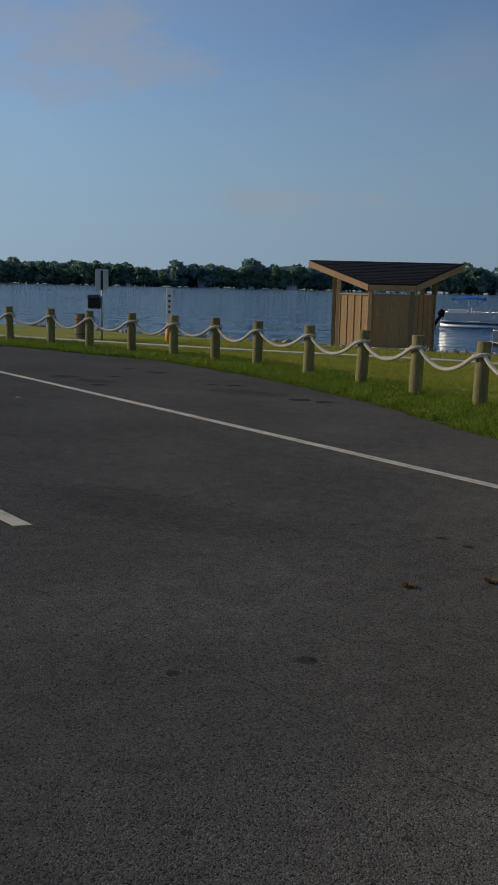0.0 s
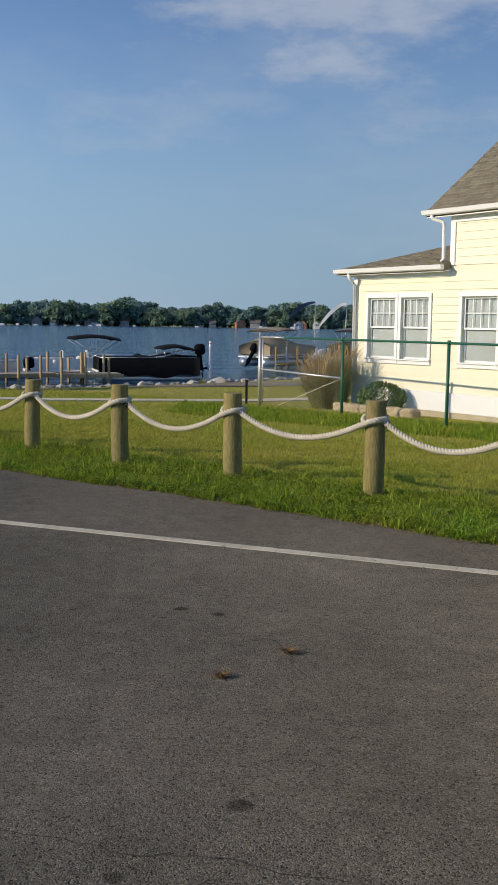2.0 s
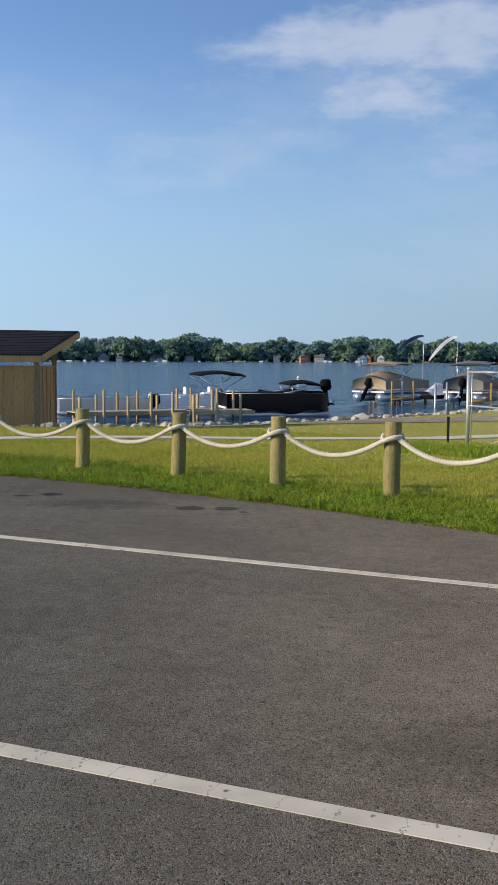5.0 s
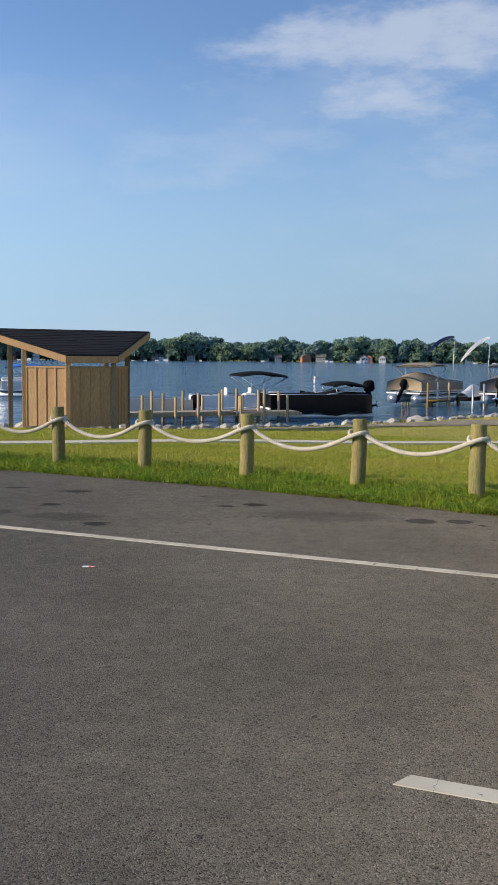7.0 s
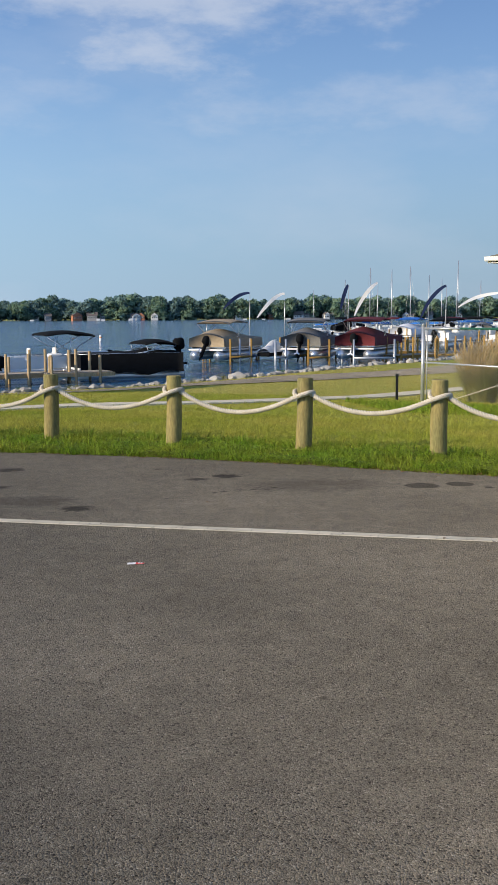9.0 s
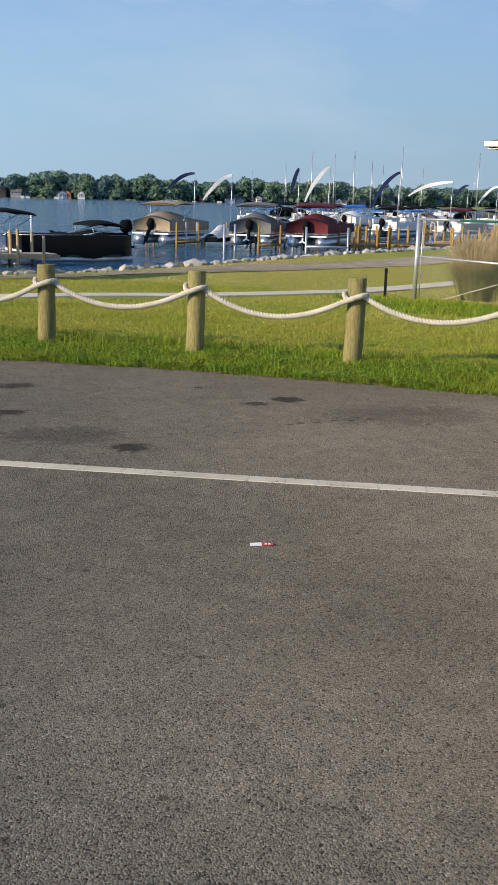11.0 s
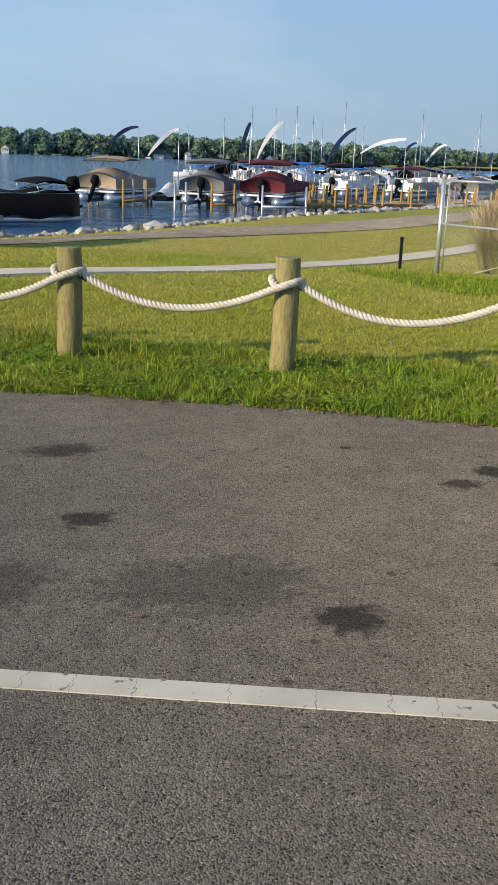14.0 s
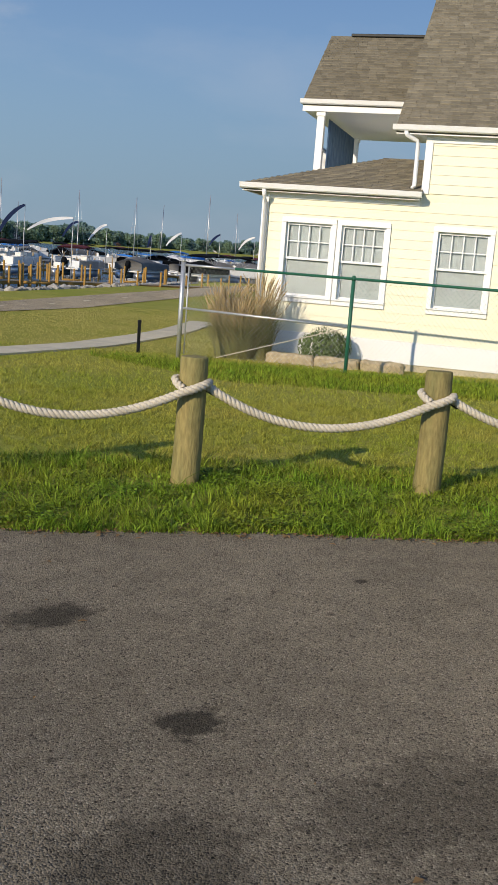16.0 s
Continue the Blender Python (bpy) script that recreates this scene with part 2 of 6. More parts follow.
def glass_material(name, color=(0.9, 0.95, 0.95)):
    m = bpy.data.materials.new(name)
    m.use_nodes = True
    b = m.node_tree.nodes["Principled BSDF"]
    b.inputs["Base Color"].default_value = (*color, 1)
    b.inputs["Transmission Weight"].default_value, b.inputs["Roughness"].default_value, b.inputs["IOR"].default_value = 1.0, 0.0, 1.45
    return m


def water_material():
    m = bpy.data.materials.new("lake_water")
    m.use_nodes = True
    t = m.node_tree
    b = t.nodes["Principled BSDF"]
    b.inputs["Base Color"].default_value = (0.025, 0.1, 0.2, 1)
    b.inputs["Roughness"].default_value, b.inputs["IOR"].default_value = 0.06, 1.33
    coord = t.nodes.new("ShaderNodeTexCoord")
    mp = t.nodes.new("ShaderNodeMapping")
    mp.inputs["Scale"].default_value = (0.55, 1.3, 1)
    mp.inputs["Rotation"].default_value = (0, 0, radians(14))
    t.links.new(coord.outputs["Object"], mp.inputs[0])
    bumps = None
    for scale, dist, detail in ((1.9, 0.13, 3), (0.6, 0.34, 3), (0.14, 0.6, 2)):
        n = t.nodes.new("ShaderNodeTexNoise")
        n.inputs["Scale"].default_value, n.inputs["Detail"].default_value = scale, detail
        t.links.new(mp.outputs[0], n.inputs["Vector"])
        bp = t.nodes.new("ShaderNodeBump")
        bp.inputs["Strength"].default_value, bp.inputs["Distance"].default_value = 1.0, dist
        t.links.new(n.outputs["Fac"], bp.inputs["Height"])
        if bumps:
            t.links.new(bumps, bp.inputs["Normal"])
        bumps = bp.outputs[0]
    t.links.new(bumps, b.inputs["Normal"])
    return m


def worn_paint_material():
    """Road paint with fine cracks across it and chips down to the asphalt."""
    m = bpy.data.materials.new("worn_road_paint")
    m.use_nodes = True
    t = m.node_tree
    b = t.nodes["Principled BSDF"]
    b.inputs["Roughness"].default_value = 0.8
    b.inputs["Specular IOR Level"].default_value = 0.2
    coord = t.nodes.new("ShaderNodeTexCoord")
    crack = t.nodes.new("ShaderNodeTexVoronoi")
    crack.feature = "DISTANCE_TO_EDGE"
    crack.inputs["Scale"].default_value = 1.0
    chips = t.nodes.new("ShaderNodeTexNoise")
    chips.inputs["Scale"].default_value, chips.inputs["Detail"].default_value = 26, 6
    dirt = t.nodes.new("ShaderNodeTexNoise")
    dirt.inputs["Scale"].default_value, dirt.inputs["Detail"].default_value = 3, 5
    for n in (chips, dirt):
        t.links.new(coord.outputs["Object"], n.inputs["Vector"])
    along = t.nodes.new("ShaderNodeMapping")
    along.inputs["Rotation"].default_value = (0, 0, radians(19.4))
    along.inputs["Scale"].default_value = (5, 5, 1)
    t.links.new(coord.outputs["Object"], along.inputs[0])
    crack.voronoi_dimensions = "1D"
    run = t.nodes.new("ShaderNodeSeparateXYZ")
    t.links.new(along.outputs[0], run.inputs[0])
    sway = t.nodes.new("ShaderNodeMath")
    sway.operation = "MULTIPLY_ADD"
    sway.inputs[1].default_value = 0.35
    t.links.new(chips.outputs["Fac"], sway.inputs[0])
    t.links.new(run.outputs[0], sway.inputs[2])
    t.links.new(sway.outputs[0], crack.inputs["W"])
    a = t.nodes.new("ShaderNodeMapRange")
    a.inputs[1].default_value, a.inputs[2].default_value = 0.0, 0.012
    t.links.new(crack.outputs["Distance"], a.inputs[0])
    c = t.nodes.new("ShaderNodeMapRange")
    c.inputs[1].default_value, c.inputs[2].default_value = 0.30, 0.36
    t.links.new(chips.outputs["Fac"], c.inputs[0])
    mul = t.nodes.new("ShaderNodeMath")
    mul.operation = "MULTIPLY"
    t.links.new(a.outputs[0], mul.inputs[0])
    t.links.new(c.outputs[0], mul.inputs[1])
    whites = t.nodes.new("ShaderNodeValToRGB")
    whites.color_ramp.elements[0].position, whites.color_ramp.elements[0].color = 0.3, (0.45, 0.41, 0.31, 1)
    whites.color_ramp.elements[1].position, whites.color_ramp.elements[1].color = 0.6, (0.64, 0.585, 0.45, 1)
    t.links.new(dirt.outputs["Fac"], whites.inputs[0])
    mx = t.nodes.new("ShaderNodeMix")
    mx.data_type = "RGBA"
    mx.inputs[6].default_value = (0.16, 0.155, 0.14, 1)
    t.links.new(mul.outputs[0], mx.inputs[0])
    t.links.new(whites.outputs[0], mx.inputs[7])
    t.links.new(mx.outputs[2], b.inputs["Base Color"])
    return m


STAINS = [(-1.1, 7.13, 0.15, 0.14, 0.25), (-0.74, 7.15, 0.125, 0.12, 0.25), (-4.1, 6.57, 0.16, 0.13, 0.35), (-4.83, 7.67, 0.14, 0.12, 0.35),
          (-4.84, 8.69, 0.26, 0.13, 0.45), (-5.6, 8.9, 0.2, 0.1, 0.5), (-2.74, 7.95, 0.17, 0.13, 0.3), (-3.03, 7.81, 0.13, 0.09, 0.4), (-3.36, 8.49, 0.05, 0.03, 0.4),
          (-4.5, 6.95, 0.5, 0.3, 0.75), (-0.55, 6.95, 0.06, 0.05, 0.3), (3.31, 1.72, 0.05, 0.04, 0.4), (3.51, 1.64, 0.05, 0.04, 0.4), (-4.4, 1.93, 0.07, 0.06, 0.5),
          (3.7, -0.42, 0.06, 0.05, 0.5), (1.5, 1.2, 1.4, 0.5, 0.88), (-2.0, 7.3, 0.9, 0.4, 0.88), (-5.3, 7.1, 0.35, 0.25, 0.7)]
# a row of small drips beside the edge line
STAINS += [(-2.95 + 0.11 * i + 0.03 * math.sin(5 * i), 7.1 + 0.025 * i + 0.05 * math.sin(3 * i), 0.04, 0.026, 0.45) for i in range(7)]
M_LOT = asphalt_material("parking_lot_asphalt", 0.168, STAINS)
M_PATH = asphalt_material("path_asphalt", 0.24)
M_PAINT = worn_paint_material()
M_SEAL = material("crack_filler", (0.045, 0.04, 0.035), 0.9, grain=0.3, grain_scale=60, blotch=0.6, blotch_scale=9, second=(0.1, 0.09, 0.075))
M_SOIL = material("lawn_soil_and_thatch", (0.25, 0.28, 0.045), 0.95, grain=0.4, grain_scale=45, blotch=0.8, blotch_scale=0.35, second=(0.38, 0.335, 0.09), bump=0.8, bump_scale=40, spec=0.05)
M_BLADE = material("lawn_blades", (0.275, 0.325, 0.042), 0.7, per_island=0.5, blotch=0.8, blotch_scale=0.5, second=(0.43, 0.38, 0.09), spec=0.12)
M_DRY = material("dry_lawn_blades", (0.5, 0.42, 0.15), 0.7, per_island=0.4, blotch=0.7, blotch_scale=0.4, second=(0.34, 0.34, 0.08), spec=0.12)
M_TALL = material("verge_blades", (0.15, 0.265, 0.02), 0.6, per_island=0.75, blotch=0.7, blotch_scale=1.6, second=(0.27, 0.27, 0.03), spec=0.18)

M_WATER = water_material()
M_CONC = material("sidewalk_concrete", (0.64, 0.58, 0.44), 0.9, spec=0.1, grain=0.12, grain_scale=60, blotch=0.5, blotch_scale=1.5, second=(0.46, 0.42, 0.34), bump=0.2, per_piece=0.05)
M_POST = material("treated_pine", (0.255, 0.205, 0.08), 0.8, grain=0.24, grain_scale=14, blotch=0.8, blotch_scale=2.2, second=(0.155, 0.155, 0.06), bump=0.6, bump_scale=20, stretch_to=(4, 4, 1.0), per_piece=0.12)
M_ROPE = material("cotton_rope", (0.58, 0.53, 0.43), 0.9, grain=0.2, grain_scale=90, blotch=0.5, blotch_scale=6, second=(0.36, 0.33, 0.27), bump=0.4, bump_scale=200)
M_ROCK = material("limestone_riprap", (0.42, 0.4, 0.36), 0.9, grain=0.2, grain_scale=8, blotch=0.7, blotch_scale=1.5, second=(0.22, 0.21, 0.19), per_island=0.25, bump=0.6, bump_scale=12)
M_CEDAR = material("cedar_boards", (0.42, 0.27, 0.14), 0.75, grain=0.25, grain_scale=12, blotch=0.5, blotch_scale=1.0, second=(0.33, 0.19, 0.1), stretch_to=(6, 6, 0.6), per_piece=0.12, bump=0.3)
# darker cedar: the bin's slats, and shelter posts with shade in their colour
M_CEDARD = material("weathered_shaded_cedar", (0.25, 0.19, 0.125), 0.8, grain=0.25, grain_scale=12, blotch=0.5, blotch_scale=1.0, stretch_to=(6, 6, 0.6), per_piece=0.1, bump=0.3)
M_DSHING = material("black_shingles", (0.014, 0.014, 0.016), 0.9, grain=0.25, grain_scale=80, per_piece=0.2, per_island=0.2, bump=0.4, bump_scale=150)
M_SHING = material("brown_shingles", (0.2, 0.178, 0.128), 0.95, grain=0.3, grain_scale=60, blotch=0.3, blotch_scale=3, per_piece=0.2, per_island=0.2, bump=0.5, bump_scale=160)
M_SIDING = material("cream_clapboard", (0.82, 0.79, 0.62), 0.55, grain=0.03, grain_scale=30, blotch=0.15, blotch_scale=0.7, second=(0.77, 0.74, 0.6), per_piece=0.02)
M_WHITE = material("white_trim_paint", (0.82, 0.835, 0.85), 0.45, grain=0.03, blotch=0.15, blotch_scale=2, second=(0.74, 0.75, 0.76))
M_BLIND = material("window_blind", (0.32, 0.365, 0.4), 0.8, grain=0.06, grain_scale=20, blotch=0.2)
M_CURTN = material("blue_curtain", (0.09, 0.17, 0.3), 0.85, grain=0.2, grain_scale=10, blotch=0.5, blotch_scale=5, second=(0.2, 0.28, 0.4), stretch_to=(4, 4, 0.3))
M_FOUND = material("foundation_block", (0.52, 0.46, 0.34), 0.9, grain=0.15, grain_scale=40, blotch=0.5, blotch_scale=2, bump=0.3)
M_GALV = material("galvanised_steel", (0.55, 0.57, 0.58), 0.4, 0.7, grain=0.1, grain_scale=20, blotch=0.3)
M_GREEN = material("green_coated_steel", (0.02, 0.11, 0.07), 0.45, grain=0.1, blotch=0.2)
M_BLACK = material("black_vinyl", (0.006, 0.007, 0.008), 0.9, spec=0.12, grain=0.2, grain_scale=6, blotch=0.3, bump=0.3, bump_scale=4)
M_TAN = material("tan_canvas", (0.36, 0.29, 0.2), 0.85, grain=0.12, grain_scale=6, blotch=0.4, blotch_scale=0.8, bump=0.4, bump_scale=3)
M_GREY = material("grey_canvas", (0.17, 0.17, 0.165), 0.85, grain=0.12, grain_scale=6, blotch=0.4, blotch_scale=0.8, bump=0.4, bump_scale=3)
M_RED = material("maroon_canvas", (0.12, 0.02, 0.025), 0.8, grain=0.12, grain_scale=6, blotch=0.35, blotch_scale=0.8, bump=0.4, bump_scale=3)
M_NAVY = material("navy_fabric", (0.014, 0.028, 0.09), 0.8, grain=0.1, blotch=0.2)
M_BLUE = material("blue_canvas", (0.03, 0.17, 0.55), 0.8, grain=0.1, blotch=0.2)
M_WFAB = material("white_fabric", (0.82, 0.83, 0.84), 0.8, grain=0.05, blotch=0.15)
M_YEL = material("yellow_piling_timber", (0.37, 0.215, 0.05), 0.75, grain=0.2, grain_scale=12, blotch=0.4, blotch_scale=2, stretch_to=(4, 4, 0.6), per_piece=0.15)
M_PILE = material("tan_piling_timber", (0.42, 0.31, 0.17), 0.8, grain=0.2, grain_scale=12, blotch=0.5, blotch_scale=2, stretch_to=(4, 4, 0.6), per_piece=0.2)
M_DECK = material("dock_planks", (0.4, 0.34, 0.26), 0.85, grain=0.2, grain_scale=10, blotch=0.5, per_piece=0.12)
M_ALU = material("aluminium_hull", (0.6, 0.62, 0.64), 0.3, 0.85, grain=0.1, blotch=0.2)
M_GEL = material("white_gelcoat", (0.78, 0.78, 0.76), 0.3, grain=0.03, blotch=0.2)
# far foliage: base colours paled and blued to stand in for distance haze
M_LEAF = material("hazed_far_foliage", (0.2, 0.31, 0.27), 0.85, per_island=0.3, blotch=0.6, blotch_scale=0.03, second=(0.2, 0.29, 0.28), spec=0.1)
M_LEAF2 = material("hazed_far_foliage_pale", (0.24, 0.35, 0.24), 0.85, per_island=0.3, blotch=0.5, blotch_scale=0.05, spec=0.2)


def let_light_through(m, share):
    """Thin leaves pass part of the light on."""
    t = m.node_tree
    b = t.nodes["Principled BSDF"]
    tr = t.nodes.new("ShaderNodeBsdfTranslucent")
    mix = t.nodes.new("ShaderNodeMixShader")
    mix.inputs[0].default_value = share
    t.links.new(b.inputs["Base Color"].links[0].from_socket, tr.inputs[0])
    t.links.new(b.outputs[0], mix.inputs[1])
    t.links.new(tr.outputs[0], mix.inputs[2])
    t.links.new(mix.outputs[0], t.nodes["Material Output"].inputs[0])


let_light_through(M_BLADE, 0.35)
let_light_through(M_DRY, 0.35)
let_light_through(M_TALL, 0.27)
# far woods pass more light, which flattens their contrast as haze would
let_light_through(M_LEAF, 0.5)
let_light_through(M_LEAF2, 0.5)
M_BARK = material("bark", (0.1, 0.08, 0.06), 0.9, grain=0.2)
M_STRAW = material("dry_reed_grass", (0.48, 0.35, 0.17), 0.8, per_island=0.4, blotch=0.5, blotch_scale=3, second=(0.25, 0.19, 0.08))
M_STONE = material("tan_edging_stone", (0.47, 0.39, 0.26), 0.9, grain=0.25, grain_scale=12, blotch=0.6, blotch_scale=5, second=(0.27, 0.22, 0.14), bump=0.8, bump_scale=25)
M_REED = material("reed_blades", (0.17, 0.19, 0.05), 0.7, per_island=0.45, blotch=0.6, blotch_scale=2, second=(0.33, 0.26, 0.11))
M_SHRUB = material("shrub_leaves", (0.11, 0.16, 0.045), 0.7, per_island=0.4)
M_ORANGE = material("orange_plastic", (0.75, 0.25, 0.02), 0.5, grain=0.05, blotch=0.2)
M_REDP = material("red_wrapper_print", (0.7, 0.03, 0.02), 0.45, grain=0.05, blotch=0.1)
M_DARK = material("dark_steel", (0.02, 0.022, 0.024), 0.5, 0.3, grain=0.1)
M_LEAFD = material("fallen_leaves", (0.2, 0.12, 0.05), 0.8, per_island=0.4)
M_WALLA = material("cottage_white", (0.72, 0.71, 0.68), 0.7, grain=0.05, blotch=0.3, per_piece=0.1)
M_WALLB = material("cottage_brick", (0.42, 0.18, 0.1), 0.8, grain=0.1, blotch=0.3)
M_WALLC = material("cottage_grey", (0.33, 0.33, 0.32), 0.7, grain=0.1, blotch=0.3)
M_ROOFF = material("cottage_roof", (0.16, 0.14, 0.13), 0.9, grain=0.2, blotch=0.3)
M_GLASS = glass_material("window_glass")
M_PANE = material("dark_far_pane", (0.03, 0.035, 0.04), 0.2)


# ---- building helpers ----
def mesh_ob(name, verts, faces, mat, parent=None, smooth=False, label=""):
    me = bpy.data.meshes.new(name)
    me.from_pydata([tuple(v) for v in verts], [], faces)
    me.materials.append(mat)
    if smooth:
        me.polygons.foreach_set("use_smooth", [True] * len(me.polygons))
    me.update()
    ob = new(name, me)
    if parent:
        ob.parent = parent
    if label:
        ob["label"] = label
    return ob


def part(name, bm, mat, parent=None, label="", smooth=False):
    me = bpy.data.meshes.new(name)
    bm.normal_update()
    bm.to_mesh(me)
    bm.free()
    me.materials.append(mat)
    if smooth:
        me.polygons.foreach_set("use_smooth", [True] * len(me.polygons))
    ob = new(name, me)
    if parent:
        ob.parent = parent
    if label:
        ob["label"] = label
    return ob


def thing(name, m, label, category, group="", kind=""):
    ob = new(name)
    ob.matrix_world = m
    return tagged(ob, label, category, group, kind)


def add_box(bm, lo, hi, bevel=0.0, m=None):
    r = bmesh.ops.create_cube(bm, size=1)
    vs = r["verts"]
    for v in vs:
        v.co = Vector([l + (c + 0.5) * (h - l) for l, h, c in zip(lo, hi, v.co)])
    if bevel:
        es = list({e for v in vs for e in v.link_edges})
        out = bmesh.ops.bevel(bm, geom=es, offset=bevel, segments=1, affect="EDGES")
        vs = out["verts"]
    if m is not None:
        bmesh.ops.transform(bm, matrix=m, verts=list(vs))
    return vs


def box(name, lo, hi, mat, parent=None, bevel=0.006, label="", m=None):
    bm = bmesh.new()
    add_box(bm, lo, hi, bevel, m)
    return part(name, bm, mat, parent, label)


def tube_vf(points, radii, sides=8, caps=True):
    """Rings round a polyline."""
    pts = [Vector(p) for p in points]
    if isinstance(radii, (int, float)):
        radii = [radii] * len(pts)
    verts, faces = [], []
    for i, p in enumerate(pts):
        d = (pts[min(i + 1, len(pts) - 1)] - pts[max(i - 1, 0)]).normalized()
        a = d.orthogonal().normalized() if abs(d.z) > 0.95 else d.cross(Vector((0, 0, 1))).normalized()
        b = d.cross(a)
        for k in range(sides):
            w = 2 * math.pi * k / sides
            verts.append(p + radii[i] * (math.cos(w) * a + math.sin(w) * b))
    for i in range(len(pts) - 1):
        for k in range(sides):
            j = (k + 1) % sides
            faces.append((i * sides + k, i * sides + j, (i + 1) * sides + j, (i + 1) * sides + k))
    if caps:
        faces.append(tuple(range(sides))[::-1])
        faces.append(tuple((len(pts) - 1) * sides + k for k in range(sides)))
    return verts, faces


def tube(name, points, radii, mat, parent=None, sides=8, label="", smooth=True):
    v, f = tube_vf(points, radii, sides)
    return mesh_ob(name, v, f, mat, parent, smooth, label)


def joined(pieces):
    verts, faces = [], []
    for v, f in pieces:
        n = len(verts)
        verts += list(v)
        faces += [tuple(i + n for i in q) for q in f]
    return verts, faces


def box_vf(lo, hi):
    (a, b, c), (d, e, f) = lo, hi
    v = [(a, b, c), (d, b, c), (d, e, c), (a, e, c), (a, b, f), (d, b, f), (d, e, f), (a, e, f)]
    return [Vector(p) for p in v], [(3, 2, 1, 0), (4, 5, 6, 7), (0, 1, 5, 4), (1, 2, 6, 5), (2, 3, 7, 6), (3, 0, 4, 7)]


def spline(knots, n):
    """Points along a polyline smoothed by Catmull-Rom."""
    p = [Vector(k) for k in knots]
    p = [2 * p[0] - p[1]] + p + [2 * p[-1] - p[-2]]
    out = []
    for i in range(1, len(p) - 2):
        for k in range(n):
            t = k / n
            a, b, c, d = p[i - 1], p[i], p[i + 1], p[i + 2]
            out.append(0.5 * (2 * b + (c - a) * t + (2 * a - 5 * b + 4 * c - d) * t * t + (3 * b - a - 3 * c + d) * t ** 3))
    return out + [p[-2]]


# ---- the lie of the land ----
SHORE_X = [-400, -60, -26, -14, -7, -3, 1, 6, 10, 16, 40, 100, 400]
SHORE_Y = [90, 38, 33, 33, 33.5, 35.5, 39, 44.5, 49, 54, 76, 132, 400]
WATER_Z = -1.4


def shore_gap(x, y):
    return (np.interp(x, SHORE_X, SHORE_Y) - y) * 0.78


FENCE_X, FENCE_Y = [-40, -15.2, -7, -4.5, -1.65, 0.9, 3.4, 5.84, 8.25, 20], [13.5, 12.55, 11.8, 11.1, 9.73, 8.1, 6.3, 4.5, 2.7, -6]


def ground_z(x, y):
    """Level car park, lawn falling gently to a stony shore, lake bed, and the far bank."""
    d = (y - np.interp(x, FENCE_X, FENCE_Y)) * 0.84
    q = shore_gap(x, y)
    z = np.interp(d, [0.2, 14, 32], [0, -0.58, -0.95])
    z = np.where((q > -8) & (q < 10), np.minimum(z, np.interp(q, [-3, -0.6, 1.2, 7, 10], [-2.6, -1.5, -0.98, -0.55, 0.1])), z)
    z = np.where(q <= -3, -2.6, z)
    r = np.hypot(x, y)
    far = np.interp(r, [700, 790, 950, 1500], [-2.6, -1.2, 1.5, 6.0])
    return np.where((q < -100) & (r > 640), far, z)


def gz(x, y):
    return float(ground_z(np.array(float(x)), np.array(float(y))))


def steps(*runs):
    out = []
    for a, b, n in runs:
        out += list(np.linspace(a, b, n, endpoint=False))
    return np.array(out + [runs[-1][1]])


gx = steps((-2600, -700, 20), (-700, -60, 40), (-60, -14, 46), (-14, 14, 70), (14, 60, 46), (60, 700, 40), (700, 2600, 20))
gy = steps((-2600, -300, 16), (-300, -10, 20), (-10, 3, 13), (3, 30, 60), (30, 60, 60), (60, 600, 36), (600, 840, 20), (840, 2600, 14))
XX, YY = np.meshgrid(gx, gy)
ZZ = ground_z(XX, YY)
# the turf is lifted a finger's width beyond the kerbless edge of the lot
nx, ny = len(gx), len(gy)
verts = np.stack([XX.ravel(), YY.ravel(), ZZ.ravel()], 1)
faces = [(j * nx + i, j * nx + i + 1, (j + 1) * nx + i + 1, (j + 1) * nx + i) for j in range(ny - 1) for i in range(nx - 1)]
ground = mesh_ob("ground", verts, faces, M_SOIL, smooth=True)
tagged(ground, "mown green lawn falling gently to the lake", "lawn", kind="structure")

water = mesh_ob("water", [(-2600, 10, WATER_Z), (2600, 10, WATER_Z), (2600, 1200, WATER_Z), (-2600, 1200, WATER_Z)], [(0, 1, 2, 3)], M_WATER)
tagged(water, "rippled blue lake water", "lake", kind="structure")

# fence posts along the edge of the lot
POSTS = [(-15.2, 12.55), (-13.8, 12.42), (-12.4, 12.27), (-10.95, 12.2), (-9.6, 12.05), (-8.25, 11.9), (-7.05, 11.8), (-5.88, 11.64), (-4.53, 11.1), (-3.07, 10.49), (-1.65, 9.73), (-0.34, 8.91),
         (0.93, 8.09), (2.12, 7.11), (3.36, 6.33), (4.66, 5.38), (5.84, 4.52), (7.05, 3.62), (8.25, 2.7)]
TOPS = [0.82] * 10 + [0.82, 0.832, 0.84, 0.86, 0.845, 0.865, 0.89, 0.86, 0.86]
EDGE = []
for i, (x, y) in enumerate(POSTS):
    a, b = Vector(POSTS[max(i - 1, 0)]), Vector(POSTS[min(i + 1, len(POSTS) - 1)])
    u = (b - a).normalized()
    EDGE.append((x + 1.15 * u.y, y - 1.15 * u.x, 0))
EDGE = [(-40, 14.0, 0)] + EDGE + [(12, -1.6, 0), (18, -8, 0)]
edge_line = spline(EDGE, 14)
ragged = []
